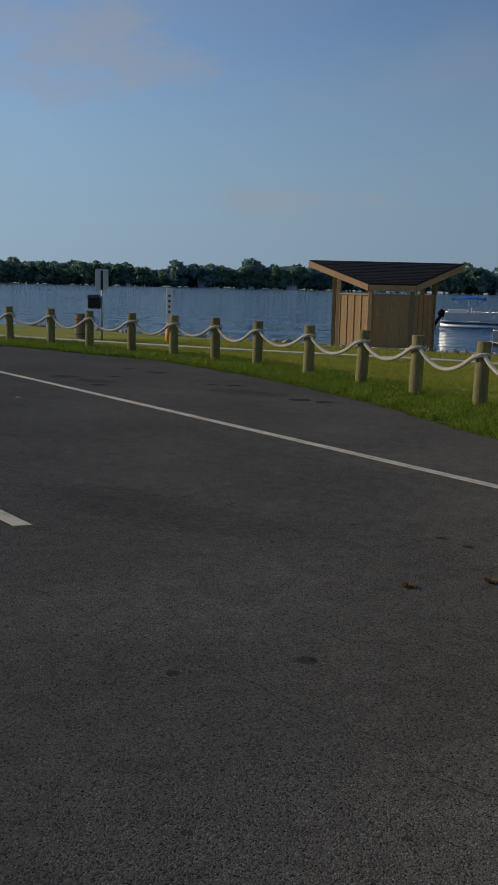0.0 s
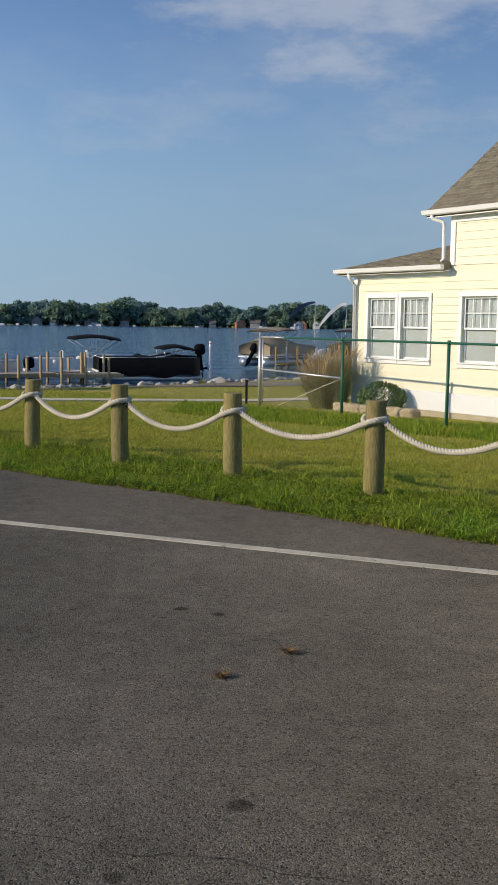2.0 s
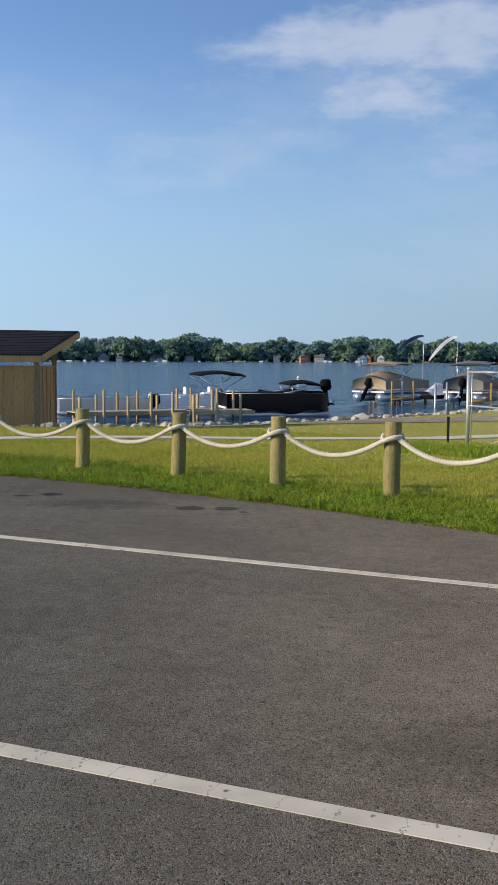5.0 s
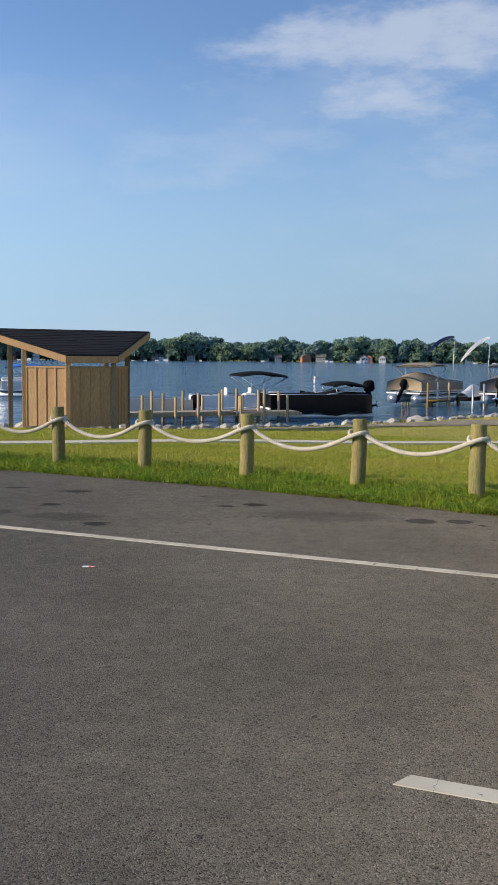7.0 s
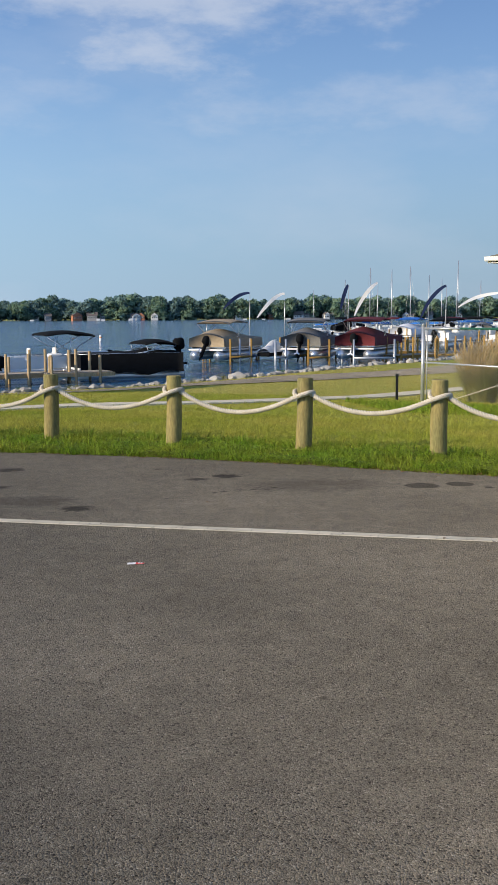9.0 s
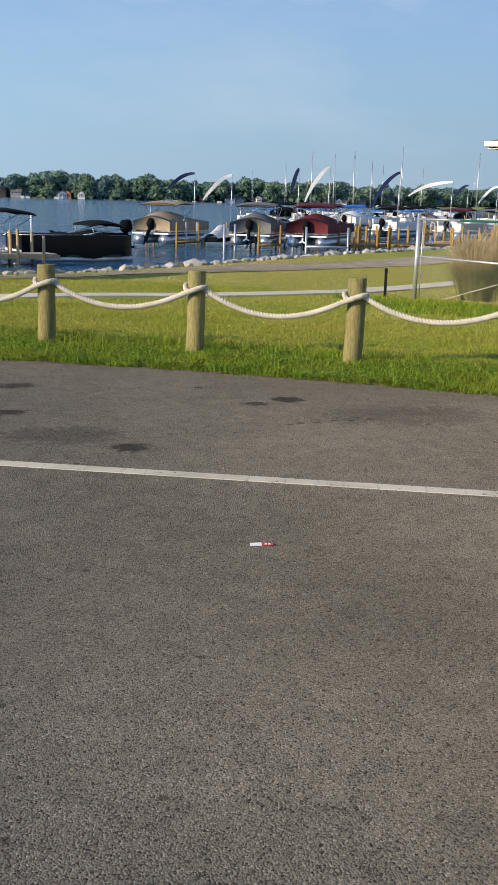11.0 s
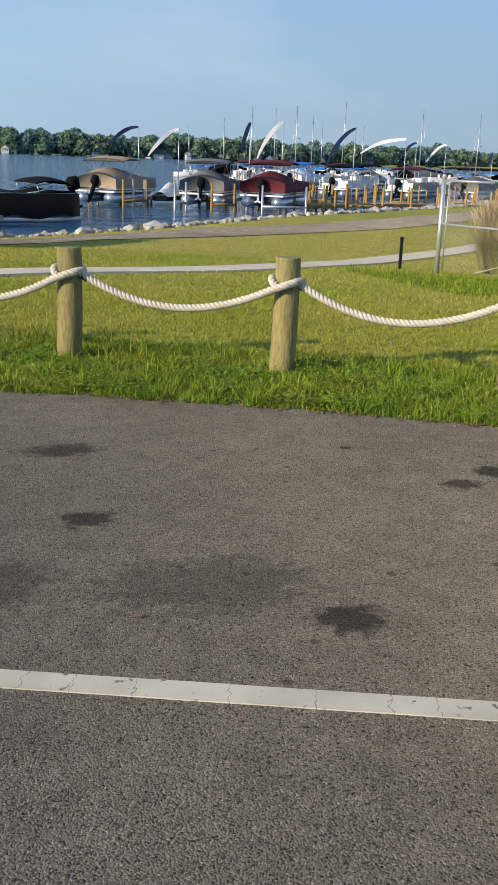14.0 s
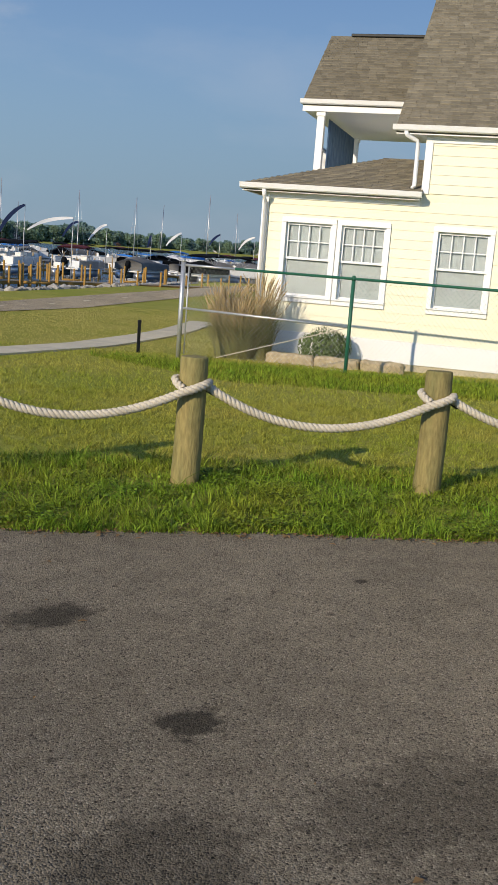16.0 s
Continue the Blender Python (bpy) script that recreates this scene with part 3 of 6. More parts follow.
for p in edge_line:
    w = 0.05 * noise.noise(Vector((p.x * 2.3, p.y * 2.3, 0))) + 0.03 * noise.noise(Vector((p.x * 9, p.y * 9, 3)))
    ragged.append((p.x - 0.3 * w, p.y + w, 0.006))
n = len(ragged)
lot_v = ragged + [(p[0], -300.0 if 0 < i < n - 1 else -300.0, 0.006) for i, p in enumerate(ragged)]
lot_v += [(p[0], p[1], -0.05) for p in ragged]
lot_f = [(i, n + i, n + i + 1, i + 1) for i in range(n - 1)] + [(2 * n + i, i, i + 1, 2 * n + i + 1) for i in range(n - 1)]
lot = mesh_ob("road", lot_v, lot_f, M_LOT)
tagged(lot, "worn grey asphalt car park with dark oil drips", "car park", kind="structure")


def paint_strip(name, a, b, width, slant, label):
    a, b = Vector((*a, 0.0095)), Vector((*b, 0.0095))
    u = (b - a).normalized()
    w = Vector((-u.y, u.x, 0)) * width / 2
    cuts = max(2, int((b - a).length / 0.2))
    v = []
    for i in range(cuts + 1):
        p = a.lerp(b, i / cuts)
        e = 0.004 * noise.noise(Vector((p.x * 7, p.y * 7, 1)))
        s = u * slant * (1 if i in (0, cuts) else 0)
        v += [p + w * (1 + e * 10) + s, p - w * (1 + e * 8) - s]
    f = [(2 * i + 1, 2 * i + 3, 2 * i + 2, 2 * i) for i in range(cuts)]
    k = len(v)
    v += [q - Vector((0, 0, 0.004)) for q in v]
    f += [(2 * i, 2 * i + 2, k + 2 * i + 2, k + 2 * i) for i in range(cuts)] + [(k + 2 * i + 1, k + 2 * i + 3, 2 * i + 3, 2 * i + 1) for i in range(cuts)]
    return tagged(mesh_ob(name, v, f, M_PAINT), label, "road marking", kind="structure")


paint_strip("trim", (-16.0, 10.2), (-5.3, 6.44), 0.10, 0.0, "long cracked white edge line on the asphalt")
paint_strip("trim", (-5.3, 6.44), (9.5, 1.06), 0.10, 0.0, "long cracked white edge line on the asphalt")
paint_strip("trim", (-1.66, 1.275), (1.25, 0.34), 0.105, 0.02, "short white painted parking dash with slanted ends")

# asphalt path and concrete walk
PATH_X, PATH_Y = [-60, -26, -14, -6, -4.5, -1.4, 2, 5, 14, 40], [30, 27, 26.9, 28.3, 28.9, 30.9, 33.4, 36, 44.3, 68]


def ribbon(name, line, half, mat, lift, label, category):
    v, f = [], []
    for i, p in enumerate(line):
        a, b = line[max(i - 1, 0)], line[min(i + 1, len(line) - 1)]
        u = (b - a).normalized()
        for s in (-1, -0.4, 0.4, 1):
            x, y = p.x - u.y * half * s, p.y + u.x * half * s
            v.append((x, y, gz(x, y) + lift))
    for i in range(len(line) - 1):
        for k in range(3):
            f.append((4 * i + k + 1, 4 * i + k, 4 * i + 4 + k, 4 * i + 5 + k))
    return tagged(mesh_ob(name, v, f, mat, smooth=True), label, category, kind="structure")


path_line = spline([(x, y, 0) for x, y in zip(PATH_X, PATH_Y)], 24)
ribbon("road_path", path_line, 1.55, M_PATH, 0.02, "pale grey asphalt cycle path along the shore", "path")
for i in range(30, len(path_line) - 2, 5):
    a, b = path_line[i], path_line[i].lerp(path_line[i + 1], 0.9)
    v = []
    u = (b - a).normalized()
    for p in (a, b):
        for s in (-0.05, 0.05):
            x, y = p.x - u.y * s, p.y + u.x * s
            v.append((x, y, gz(x, y) + 0.027))
    tagged(mesh_ob("trim", v, [(1, 0, 2, 3)], M_PAINT), "short white dash painted on the path", "path marking", kind="structure")
walk_line = spline([(-30, 12.0, 0), (-20, 12.9, 0), (-13, 14.2, 0), (-8.2, 16.0, 0), (-5.8, 17.7, 0), (-4, 18.95, 0), (-1.4, 20.0, 0), (1, 21.8, 0), (4, 24.4, 0), (7.6, 27.9, 0), (12, 33, 0)], 10)
pavement = thing("pavement", Matrix(), "pale concrete footpath curving through the lawn", "footpath", kind="structure")
for i in range(0, len(walk_line) - 1):
    a, b = walk_line[i], walk_line[i + 1]
    u = (b - a).normalized()
    b = b - u * 0.012
    v = []
    for p in (a, b):
        for s in (-0.42, 0.42):
            x, y = p.x - u.y * s, p.y + u.x * s
            v.append((x, y, gz(x, y) + 0.035))
    v += [Vector(q) - Vector((0, 0, 0.1)) for q in v]
    mesh_ob("slab", v, [(1, 0, 2, 3), (0, 1, 5, 4), (2, 6, 7, 3), (0, 4, 6, 2), (1, 3, 7, 5)], M_CONC, pavement)

# a sealed crack across the lot
crack_pts = [(2.2, -0.47), (2.6, -0.55), (3.3, -0.69), (3.76, -0.77), (4.12, -0.85), (4.49, -0.97), (4.73, -0.99), (5.0, -1.03), (6.2, -1.25), (7.5, -1.4)]
cv, cf = [], []
for i, p in enumerate(spline([(x, y, 0) for x, y in crack_pts], 24)):
    j = 0.05 * noise.noise(Vector((p.x * 4, p.y * 4, 0))) + 0.02 * noise.noise(Vector((p.x * 15, 2, 0)))
    w = 0.0015 + 0.004 * abs(noise.noise(Vector((p.x * 2.5, 4, 0))))
    cv += [(p.x, p.y + j - w, 0.0095), (p.x, p.y + j + w, 0.0095)]
    if i and noise.noise(Vector((p.x * 5, 8, 0))) > -0.25:
        cf.append((2 * i - 2, 2 * i, 2 * i + 1, 2 * i - 1))
tagged(mesh_ob("trim_crack", cv, cf, M_SEAL), "dark tarred crack across the asphalt", "road crack", kind="structure")


# ---- rope fence ----
def post_mesh():
    rings = []
    for z, r in ((-0.25, 0.094), (0.0, 0.093), (0.3, 0.091), (0.6, 0.0895), (0.785, 0.088), (0.8, 0.0865), (0.806, 0.082)):
        rings.append((z, r))
    v, f = tube_vf([(0.004 * math.sin(5 * z), 0.003 * math.cos(7 * z), z) for z, r in rings], [r for z, r in rings], 20)
    me = bpy.data.meshes.new("fence_post")
    me.from_pydata([tuple(p) for p in v], [], f)
    me.materials.append(M_POST)
    me.polygons.foreach_set("use_smooth", [len(q.vertices) == 4 for q in me.polygons])
    return me


POST_MESH = post_mesh()
LEANS = {9: (1.0, 0.5), 10: (-2.0, 5.5), 8: (0, 1.0), 12: (1, -1), 16: (0, 2.2), 14: (1, 1.5), 6: (0, -1.5)}
for i, ((x, y), top) in enumerate(zip(POSTS, TOPS)):
    ob = new("fence_post", POST_MESH)
    lean = LEANS.get(i, (0.6 * math.sin(3 * i), 0.6 * math.cos(5 * i)))
    ob.matrix_world = pose(x, y, -0.01, lean[0], lean[1], 47 * i) @ Matrix.Diagonal((1, 1, top / 0.806, 1)) if i not in (10,) else pose(x, y, -0.01, -1.0, 1.8, 0) @ Matrix.Diagonal((1, 1, top / 0.806, 1))
    tagged(ob, "round treated pine post standing in the grass verge", "fence post", "rope fence posts")


def strands(points, radius, pitch, per=8):
    """Three strands laid round a line."""
    pts = [Vector(p) for p in points]
    run = [0.0]
    for a, b in zip(pts, pts[1:]):
        run.append(run[-1] + (b - a).length)
    count = max(8, int(run[-1] / pitch * per))
    line = []
    for k in range(count + 1):
        s = run[-1] * k / count
        i = max(0, min(len(pts) - 2, int(np.searchsorted(run, s)) - 1))
        line.append(pts[i].lerp(pts[i + 1], (s - run[i]) / max(1e-6, run[i + 1] - run[i])))
    pieces = []
    for turn in range(3):
        out = []
        for k, p in enumerate(line):
            d = (line[min(k + 1, count)] - line[max(k - 1, 0)]).normalized()
            a = d.cross(Vector((0, 0, 1))).normalized()
            b = a.cross(d)
            w = 2 * math.pi * (turn / 3 - k / per)
            out.append(p + radius * 0.56 * (math.cos(w) * a + math.sin(w) * b))
        pieces.append(tube_vf(out, radius * 0.53, 6))
    return joined(pieces)


rope = thing("rope", Matrix.Translation((POSTS[9][0], POSTS[9][1], 0.6)), "thick pale three-strand rope slung from post to post", "rope")
ROPE_AT = Vector((POSTS[9][0], POSTS[9][1], 0.6))
for i in range(len(POSTS) - 1):
    p, q = Vector((*POSTS[i], 0)), Vector((*POSTS[i + 1], 0))
    u = (q - p).normalized()
    side = Vector((u.y, -u.x, 0))
    zp, zq = TOPS[i] - 0.19, TOPS[i + 1] - 0.19
    sag = (0.2, 0.215, 0.185, 0.21)[i % 4]
    a, b = p + u * 0.1 + side * 0.02, q - u * 0.07 + side * 0.112
    pts = []
    for k in range(17):
        t = k / 16
        c = a.lerp(b, t)
        c.z = zp + (zq - 0.035 - zp) * t - 4 * sag * t * (1 - t) * (0.96 + 0.1 * (0.5 - t))
        pts.append(c)
    pts += [q + side * 0.12 + Vector((0, 0, zq - 0.01)), q + u * 0.075 + side * 0.09 + Vector((0, 0, zq + 0.015)), q + u * 0.115 + side * 0.01 + Vector((0, 0, zq + 0.02)), q + u * 0.1 - side * 0.05 + Vector((0, 0, zq - 0.005))]
    v, f = strands([c - ROPE_AT for c in pts], 0.028, 0.1)
    mesh_ob("span", v, f, M_ROPE, rope, True)
    # the bight that comes round the back of the post, and its dark whipping
    arc = [q + (-u * math.cos(w) + -side * math.sin(w)) * 0.102 + Vector((0, 0, zq + 0.03 + 0.05 * min(0.0, w))) for w in np.linspace(-0.9, 2.7, 16)]
    v, f = strands([c - ROPE_AT for c in arc], 0.025, 0.1)
    mesh_ob("loop", v, f, M_ROPE, rope, True)
    v, f = tube_vf([q + u * 0.105 + side * 0.02 - ROPE_AT + Vector((0, 0, zq - 0.012)), q + u * 0.15 + side * 0.02 - ROPE_AT + Vector((0, 0, zq - 0.04))], 0.026, 8)
    mesh_ob("whipping", v, f, M_DARK, rope, True, "dark cord whipping at the knot")

# ---- the cream house ----
HX, HY = Vector((0.62, -0.785, 0)), Vector((0.785, 0.62, 0))
HOUSE_M = Matrix(((HX.x, HY.x, 0, 5.673), (HX.y, HY.y, 0, 21.627), (0, 0, 1, 0), (0, 0, 0, 1)))
house = thing("house", HOUSE_M, "cream clapboard house with white trim and brown shingle roofs", "house")
LOW_S, MAIN_END = 3.12, 15.0
BASE = -0.55
WINDOWS = [(0.5, 1.43, 0.73, 2.17), (1.625, 2.5, 0.73, 2.17), (3.5, 4.48, 0.72, 2.17), (5.78, 6.74, 1.33, 2.23), (9.0, 9.95, 0.72, 2.17), (11.4, 12.35, 0.72, 2.17)]


def free_runs(s0, s1, z0, z1, pad):
    """What of the stretch s0..s1 is left by the windows between two heights."""
    runs = [(s0, s1)]
    for a, b, lo, hi in WINDOWS:
        if hi + pad > z0 and lo - pad < z1:
            out = []
            for p, q in runs:
                if b + pad <= p or a - pad >= q:
                    out.append((p, q))
                else:
                    if a - pad > p:
                        out.append((p, a - pad))
                    if b + pad < q:
                        out.append((b + pad, q))
            runs = out
    return runs


cuts = sorted({BASE, 0.72, 0.73, 1.33, 2.17, 2.23, 2.8, 3.95})
core = []
for z0, z1 in zip(cuts, cuts[1:]):
    for a, b in free_runs(0.0 if z1 <= 2.8 else LOW_S, MAIN_END, z0 + 0.001, z1 - 0.001, 0.0):
        core.append(box_vf((a, 0.02, z0), (b, 0.2, z1)))
core += [box_vf((0.0, 0.2, BASE), (0.18, 6.0, 2.8)), box_vf((LOW_S, 0.2, 2.8), (LOW_S + 0.18, 10.0, 4.2)), box_vf((MAIN_END - 0.18, 0.2, BASE), (MAIN_END, 10.0, 4.0)), box_vf((0.18, 9.8, BASE), (MAIN_END - 0.18, 10.0, 4.0))]
wall = mesh_ob("wall", *joined(core), M_SIDING, house)
# gable end of the main block
g = [(LOW_S, 0.2, 4.0), (LOW_S, 10.0, 4.0), (LOW_S, 5.05, 8.0), (LOW_S + 0.15, 0.2, 4.0), (LOW_S + 0.15, 10.0, 4.0), (LOW_S + 0.15, 5.05, 8.0)]
mesh_ob("gable", g, [(0, 2, 1), (3, 4, 5), (0, 3, 5, 2), (1, 2, 5, 4), (0, 1, 4, 3)], M_SIDING, house)
course = 0.178
k = 0
while 0.02 + k * course < 3.9:
    z0, z1 = 0.02 + k * course, min(0.02 + (k + 1) * course, 3.93)
    s0 = 0.12 if z1 < 2.76 else LOW_S + 0.12
    if not (z0 < 2.76 <= z1):
        for a, b in free_runs(s0, MAIN_END - 0.1, z0, z1, 0.095):
            if b - a > 0.05:
                v = [(a, 0.0, z0), (b, 0.0, z0), (b, 0.014, z1 + 0.01), (a, 0.014, z1 + 0.01), (a, 0.02, z0), (b, 0.02, z0), (b, 0.02, z1 + 0.01), (a, 0.02, z1 + 0.01)]
                mesh_ob("board", v, [(0, 1, 2, 3), (1, 0, 4, 5), (0, 3, 7, 4), (1, 5, 6, 2), (2, 6, 7, 3)], M_SIDING, wall)
    k += 1
box("baseboard", (-0.02, -0.03, -0.42), (MAIN_END, 0.018, 0.018), M_WHITE, house, 0.006, "wide white skirting board")
box("foundation", (0.0, -0.005, -1.0), (MAIN_END, 0.018, -0.422), M_FOUND, house, 0.004)
box("corner_board", (-0.03, -0.02, 0.02), (0.11, 0.018, 2.78), M_WHITE, house)
box("corner_board", (-0.03, 0.02, BASE), (-0.002, 0.14, 2.78), M_WHITE, house)
box("corner_board", (LOW_S - 0.03, -0.02, 2.86), (LOW_S + 0.11, 0.018, 3.95), M_WHITE, house)
box("frieze_board", (0.11, -0.022, 2.62), (LOW_S - 0.02, 0.018, 2.8), M_WHITE, house)
box("frieze_board", (LOW_S + 0.11, -0.022, 3.8), (MAIN_END, 0.018, 3.98), M_WHITE, house)


def window(a, b, lo, hi):
    w = box("window", (a - 0.09, -0.024, lo - 0.12), (b + 0.09, -0.003, lo - 0.032), M_WHITE, house, 0.003)
    box("trim", (a - 0.09, -0.03, hi), (b + 0.09, 0.018, hi + 0.1), M_WHITE, w, 0.004)
    box("trim", (a - 0.09, -0.026, lo), (a, 0.018, hi), M_WHITE, w, 0.004)
    box("trim", (b, -0.026, lo), (b + 0.09, 0.018, hi), M_WHITE, w, 0.004)
    box("sill", (a - 0.093, -0.06, lo - 0.03), (b + 0.093, 0.06, lo), M_WHITE, w, 0.005)
    mid = (lo + hi) / 2
    for z0, z1, y in ((mid, hi, 0.05), (lo, mid + 0.04, 0.085)):
        bm = bmesh.new()
        for p0, p1 in (((a, y, z0), (a + 0.045, y + 0.03, z1)), ((b - 0.045, y, z0), (b, y + 0.03, z1)), ((a + 0.045, y, z1 - 0.045), (b - 0.045, y + 0.03, z1)), ((a + 0.045, y, z0), (b - 0.045, y + 0.03, z0 + 0.045))):
            add_box(bm, p0, p1, 0.003)
        part("sash", bm, M_WHITE, w)
        pane = mesh_ob("pane", [(a + 0.04, y + 0.015, z0 + 0.04), (b - 0.04, y + 0.015, z0 + 0.04), (b - 0.04, y + 0.015, z1 - 0.04), (a + 0.04, y + 0.015, z1 - 0.04)], [(0, 1, 2, 3)], M_GLASS, w)
        pane.visible_shadow = False
    bm = bmesh.new()
    for t in (0.25, 0.5, 0.75):
        s = a + 0.045 + (b - a - 0.09) * t
        add_box(bm, (s - 0.009, 0.045, mid + 0.05), (s + 0.009, 0.058, hi - 0.05))
    zc = (mid + hi) / 2
    add_box(bm, (a + 0.05, 0.046, zc - 0.009), (b - 0.05, 0.057, zc + 0.009))
    part("muntins", bm, M_WHITE, w)
    bm = bmesh.new()
    for q in range(24):
        z = lo + (hi - lo) * q / 24
        add_box(bm, (a, 0.125 + 0.004 * (q % 2), z), (b, 0.132 + 0.004 * (q % 2), z + (hi - lo) / 24))
    part("blind", bm, M_BLIND, w, "pale lowered blind behind the glass")


for spec in WINDOWS:
    window(*spec)

SLOPE = 0.771


def roof_slab(name, s0, s1, y0, y1, z0, slope, s0b=None, thick=0.14):
    """A roof plane rising from y0 at height z0; s0b: its left end at the top, for a hip."""
    s0b = s0 if s0b is None else s0b
    z1 = z0 + slope * (y1 - y0)
    v = [(s0, y0, z0 - thick), (s1, y0, z0 - thick), (s1, y1, z1 - thick), (s0b, y1, z1 - thick), (s0, y0, z0), (s1, y0, z0), (s1, y1, z1), (s0b, y1, z1)]
    return mesh_ob(name, v, [(3, 2, 1, 0), (4, 5, 6, 7), (0, 1, 5, 4), (1, 2, 6, 5), (2, 3, 7, 6), (3, 0, 4, 7)], M_SHING, house)


def shingle_places(s0, s1, y0, y1, z0, slope, s0b=None, row=0.135, tab=0.19):
    """Lower-left corners and widths of the tabs on a roof plane."""
    s0b = s0 if s0b is None else s0b
    run = row / math.sqrt(1 + slope * slope)
    out = []
    for r in range(int((y1 - y0) / run)):
        y = y0 + r * run
        left = s0 + (s0b - s0) * (y - y0) / (y1 - y0)
        s = left - tab * random.random()
        while s < s1:
            w = tab * random.uniform(0.65, 1.35)
            a, b = max(s, left), min(s + w - 0.006, s1)
            if b - a > 0.04:
                out.append((a, b, y, z0 + slope * (y - y0)))
            s += w
    return out, run


def shingle_vf(a, b, y, z, run, slope, lift):
    e = 0.004 + lift
    k = 1.06
    v = [(a, y - 0.012, z + e + 0.004), (b, y - 0.012, z + e + 0.004), (b, y + run * k, z + slope * run * k + 0.004), (a, y + run * k, z + slope * run * k + 0.004), (a, y - 0.012, z - 0.002), (b, y - 0.012, z - 0.002)]
    return v, [(0, 1, 2, 3), (4, 5, 1, 0), (0, 3, 4), (1, 5, 2)]


def shingle_cover(spec, roof, singly):
    places, run = shingle_places(*spec)
    slope = spec[5]
    many = []
    for a, b, y, z in places:
        vf = shingle_vf(a, b, y, z, run, slope, random.choice((0, 0.004, 0.009)))
        if singly:
            mesh_ob("shingle", vf[0], vf[1], M_SHING, roof)
        else:
            many.append(vf)
    if many:
        tagged(mesh_ob("shingles", *joined(many), M_SHING, roof), kind="stuff")


LOWR = (-0.36, LOW_S, -0.25, 3.0, 2.87, 0.283, 1.95)
low_roof = roof_slab("roof", *LOWR[:6], s0b=LOWR[6])
v = [(-0.36, -0.25, 2.87), (1.95, 3.0, 3.79), (1.95, 3.2, 3.79), (-0.36, 6.2, 2.87)]
v += [Vector(p) - Vector((0, 0, 0.14)) for p in v]
mesh_ob("roof_side", v, [(0, 1, 2, 3), (7, 6, 5, 4), (0, 3, 7, 4)], M_SHING, house)
MAINR = (2.53, MAIN_END + 0.4, -0.21, 5.05, 4.08, SLOPE)
main_roof = roof_slab("roof", *MAINR)
BALR = (-0.55, 3.0, 5.0, 7.65, 5.29, SLOPE)
bal_roof = roof_slab("roof", *BALR)
for s0, s1, y0, y1, z1 in ((2.53, MAIN_END + 0.4, 5.05, 10.3, 8.136), (-0.55, 3.0, 7.65, 10.4, 7.333)):
    v = [(s0, y0, z1), (s1, y0, z1), (s1, y1, z1 - SLOPE * (y1 - y0)), (s0, y1, z1 - SLOPE * (y1 - y0))]
    v += [Vector(p) - Vector((0, 0, 0.14)) for p in v]
    mesh_ob("roof_back", v, [(0, 1, 2, 3), (7, 6, 5, 4), (0, 3, 7, 4), (1, 5, 6, 2), (3, 2, 6, 7)], M_SHING, house)
box("ridge_vent", (0.0, 7.55, 7.31), (2.6, 7.77, 7.38), M_DARK, house, 0.01, "dark ridge vent")
box("ridge_vent", (3.6, 4.94, 8.12), (MAIN_END, 5.16, 8.19), M_DARK, house, 0.01, "dark ridge vent")


def gutter(s0, s1, y, z):
    prof = [(0, 0), (0.03, -0.09), (0.06, -0.11), (0.13, -0.11), (0.13, 0.0)]
    v, f = [], []
    for s in (s0, s1):
        v += [(s, y - 0.13 + a, z + b) for a, b in prof]
    for q in range(4):
        f.append((q, q + 1, 6 + q, 5 + q))
    f += [(0, 1, 2, 3, 4), (9, 8, 7, 6, 5), (4, 0, 5, 9)]
    return mesh_ob("gutter", v, f, M_WHITE, house)


gutter(-0.43, LOW_S + 0.02, -0.25, 2.87)
gutter(2.47, MAIN_END + 0.4, -0.21, 4.08)
gutter(-0.6, 2.95, 5.0, 5.29)
box("fascia", (-0.38, -0.25, 2.72), (LOW_S - 0.01, -0.22, 2.868), M_WHITE, house, 0.003)
box("soffit", (-0.36, -0.22, 2.74), (LOW_S - 0.01, -0.001, 2.765), M_WHITE, house, 0.003)
box("fascia", (2.53, -0.21, 3.92), (MAIN_END + 0.4, -0.18, 4.075), M_WHITE, house, 0.003)
box("soffit", (2.53, -0.18, 3.95), (MAIN_END + 0.4, -0.024, 3.975), M_WHITE, house, 0.003)
box("fascia", (-0.4, -0.25, 2.72), (-0.37, 6.2, 2.868), M_WHITE, house, 0.003)
box("fascia", (-0.55, 5.0, 5.02), (3.0, 5.06, 5.285), M_WHITE, house, 0.004)
tube("downspout", [(0.06, -0.3, 2.76), (0.06, -0.26, 2.66), (0.06, -0.07, 2.5), (0.06, -0.06, 0.1)], 0.042, M_WHITE, house, 8, "white downspout")
tube("downspout", [(2.72, -0.26, 3.97), (2.74, -0.24, 3.9), (2.92, -0.1, 3.82), (2.95, -0.08, 3.75), (2.95, -0.07, 3.0), (2.93, -0.12, 2.95)], 0.042, M_WHITE, house, 8, "white downspout turning onto the lower roof")
# balcony under the upper roof
box("balcony_deck", (-0.25, 5.0, 3.3), (LOW_S, 10.3, 3.42), M_WHITE, house)
box("balcony_ceiling", (-0.5, 5.07, 5.02), (LOW_S, 10.3, 5.06), M_WHITE, house)
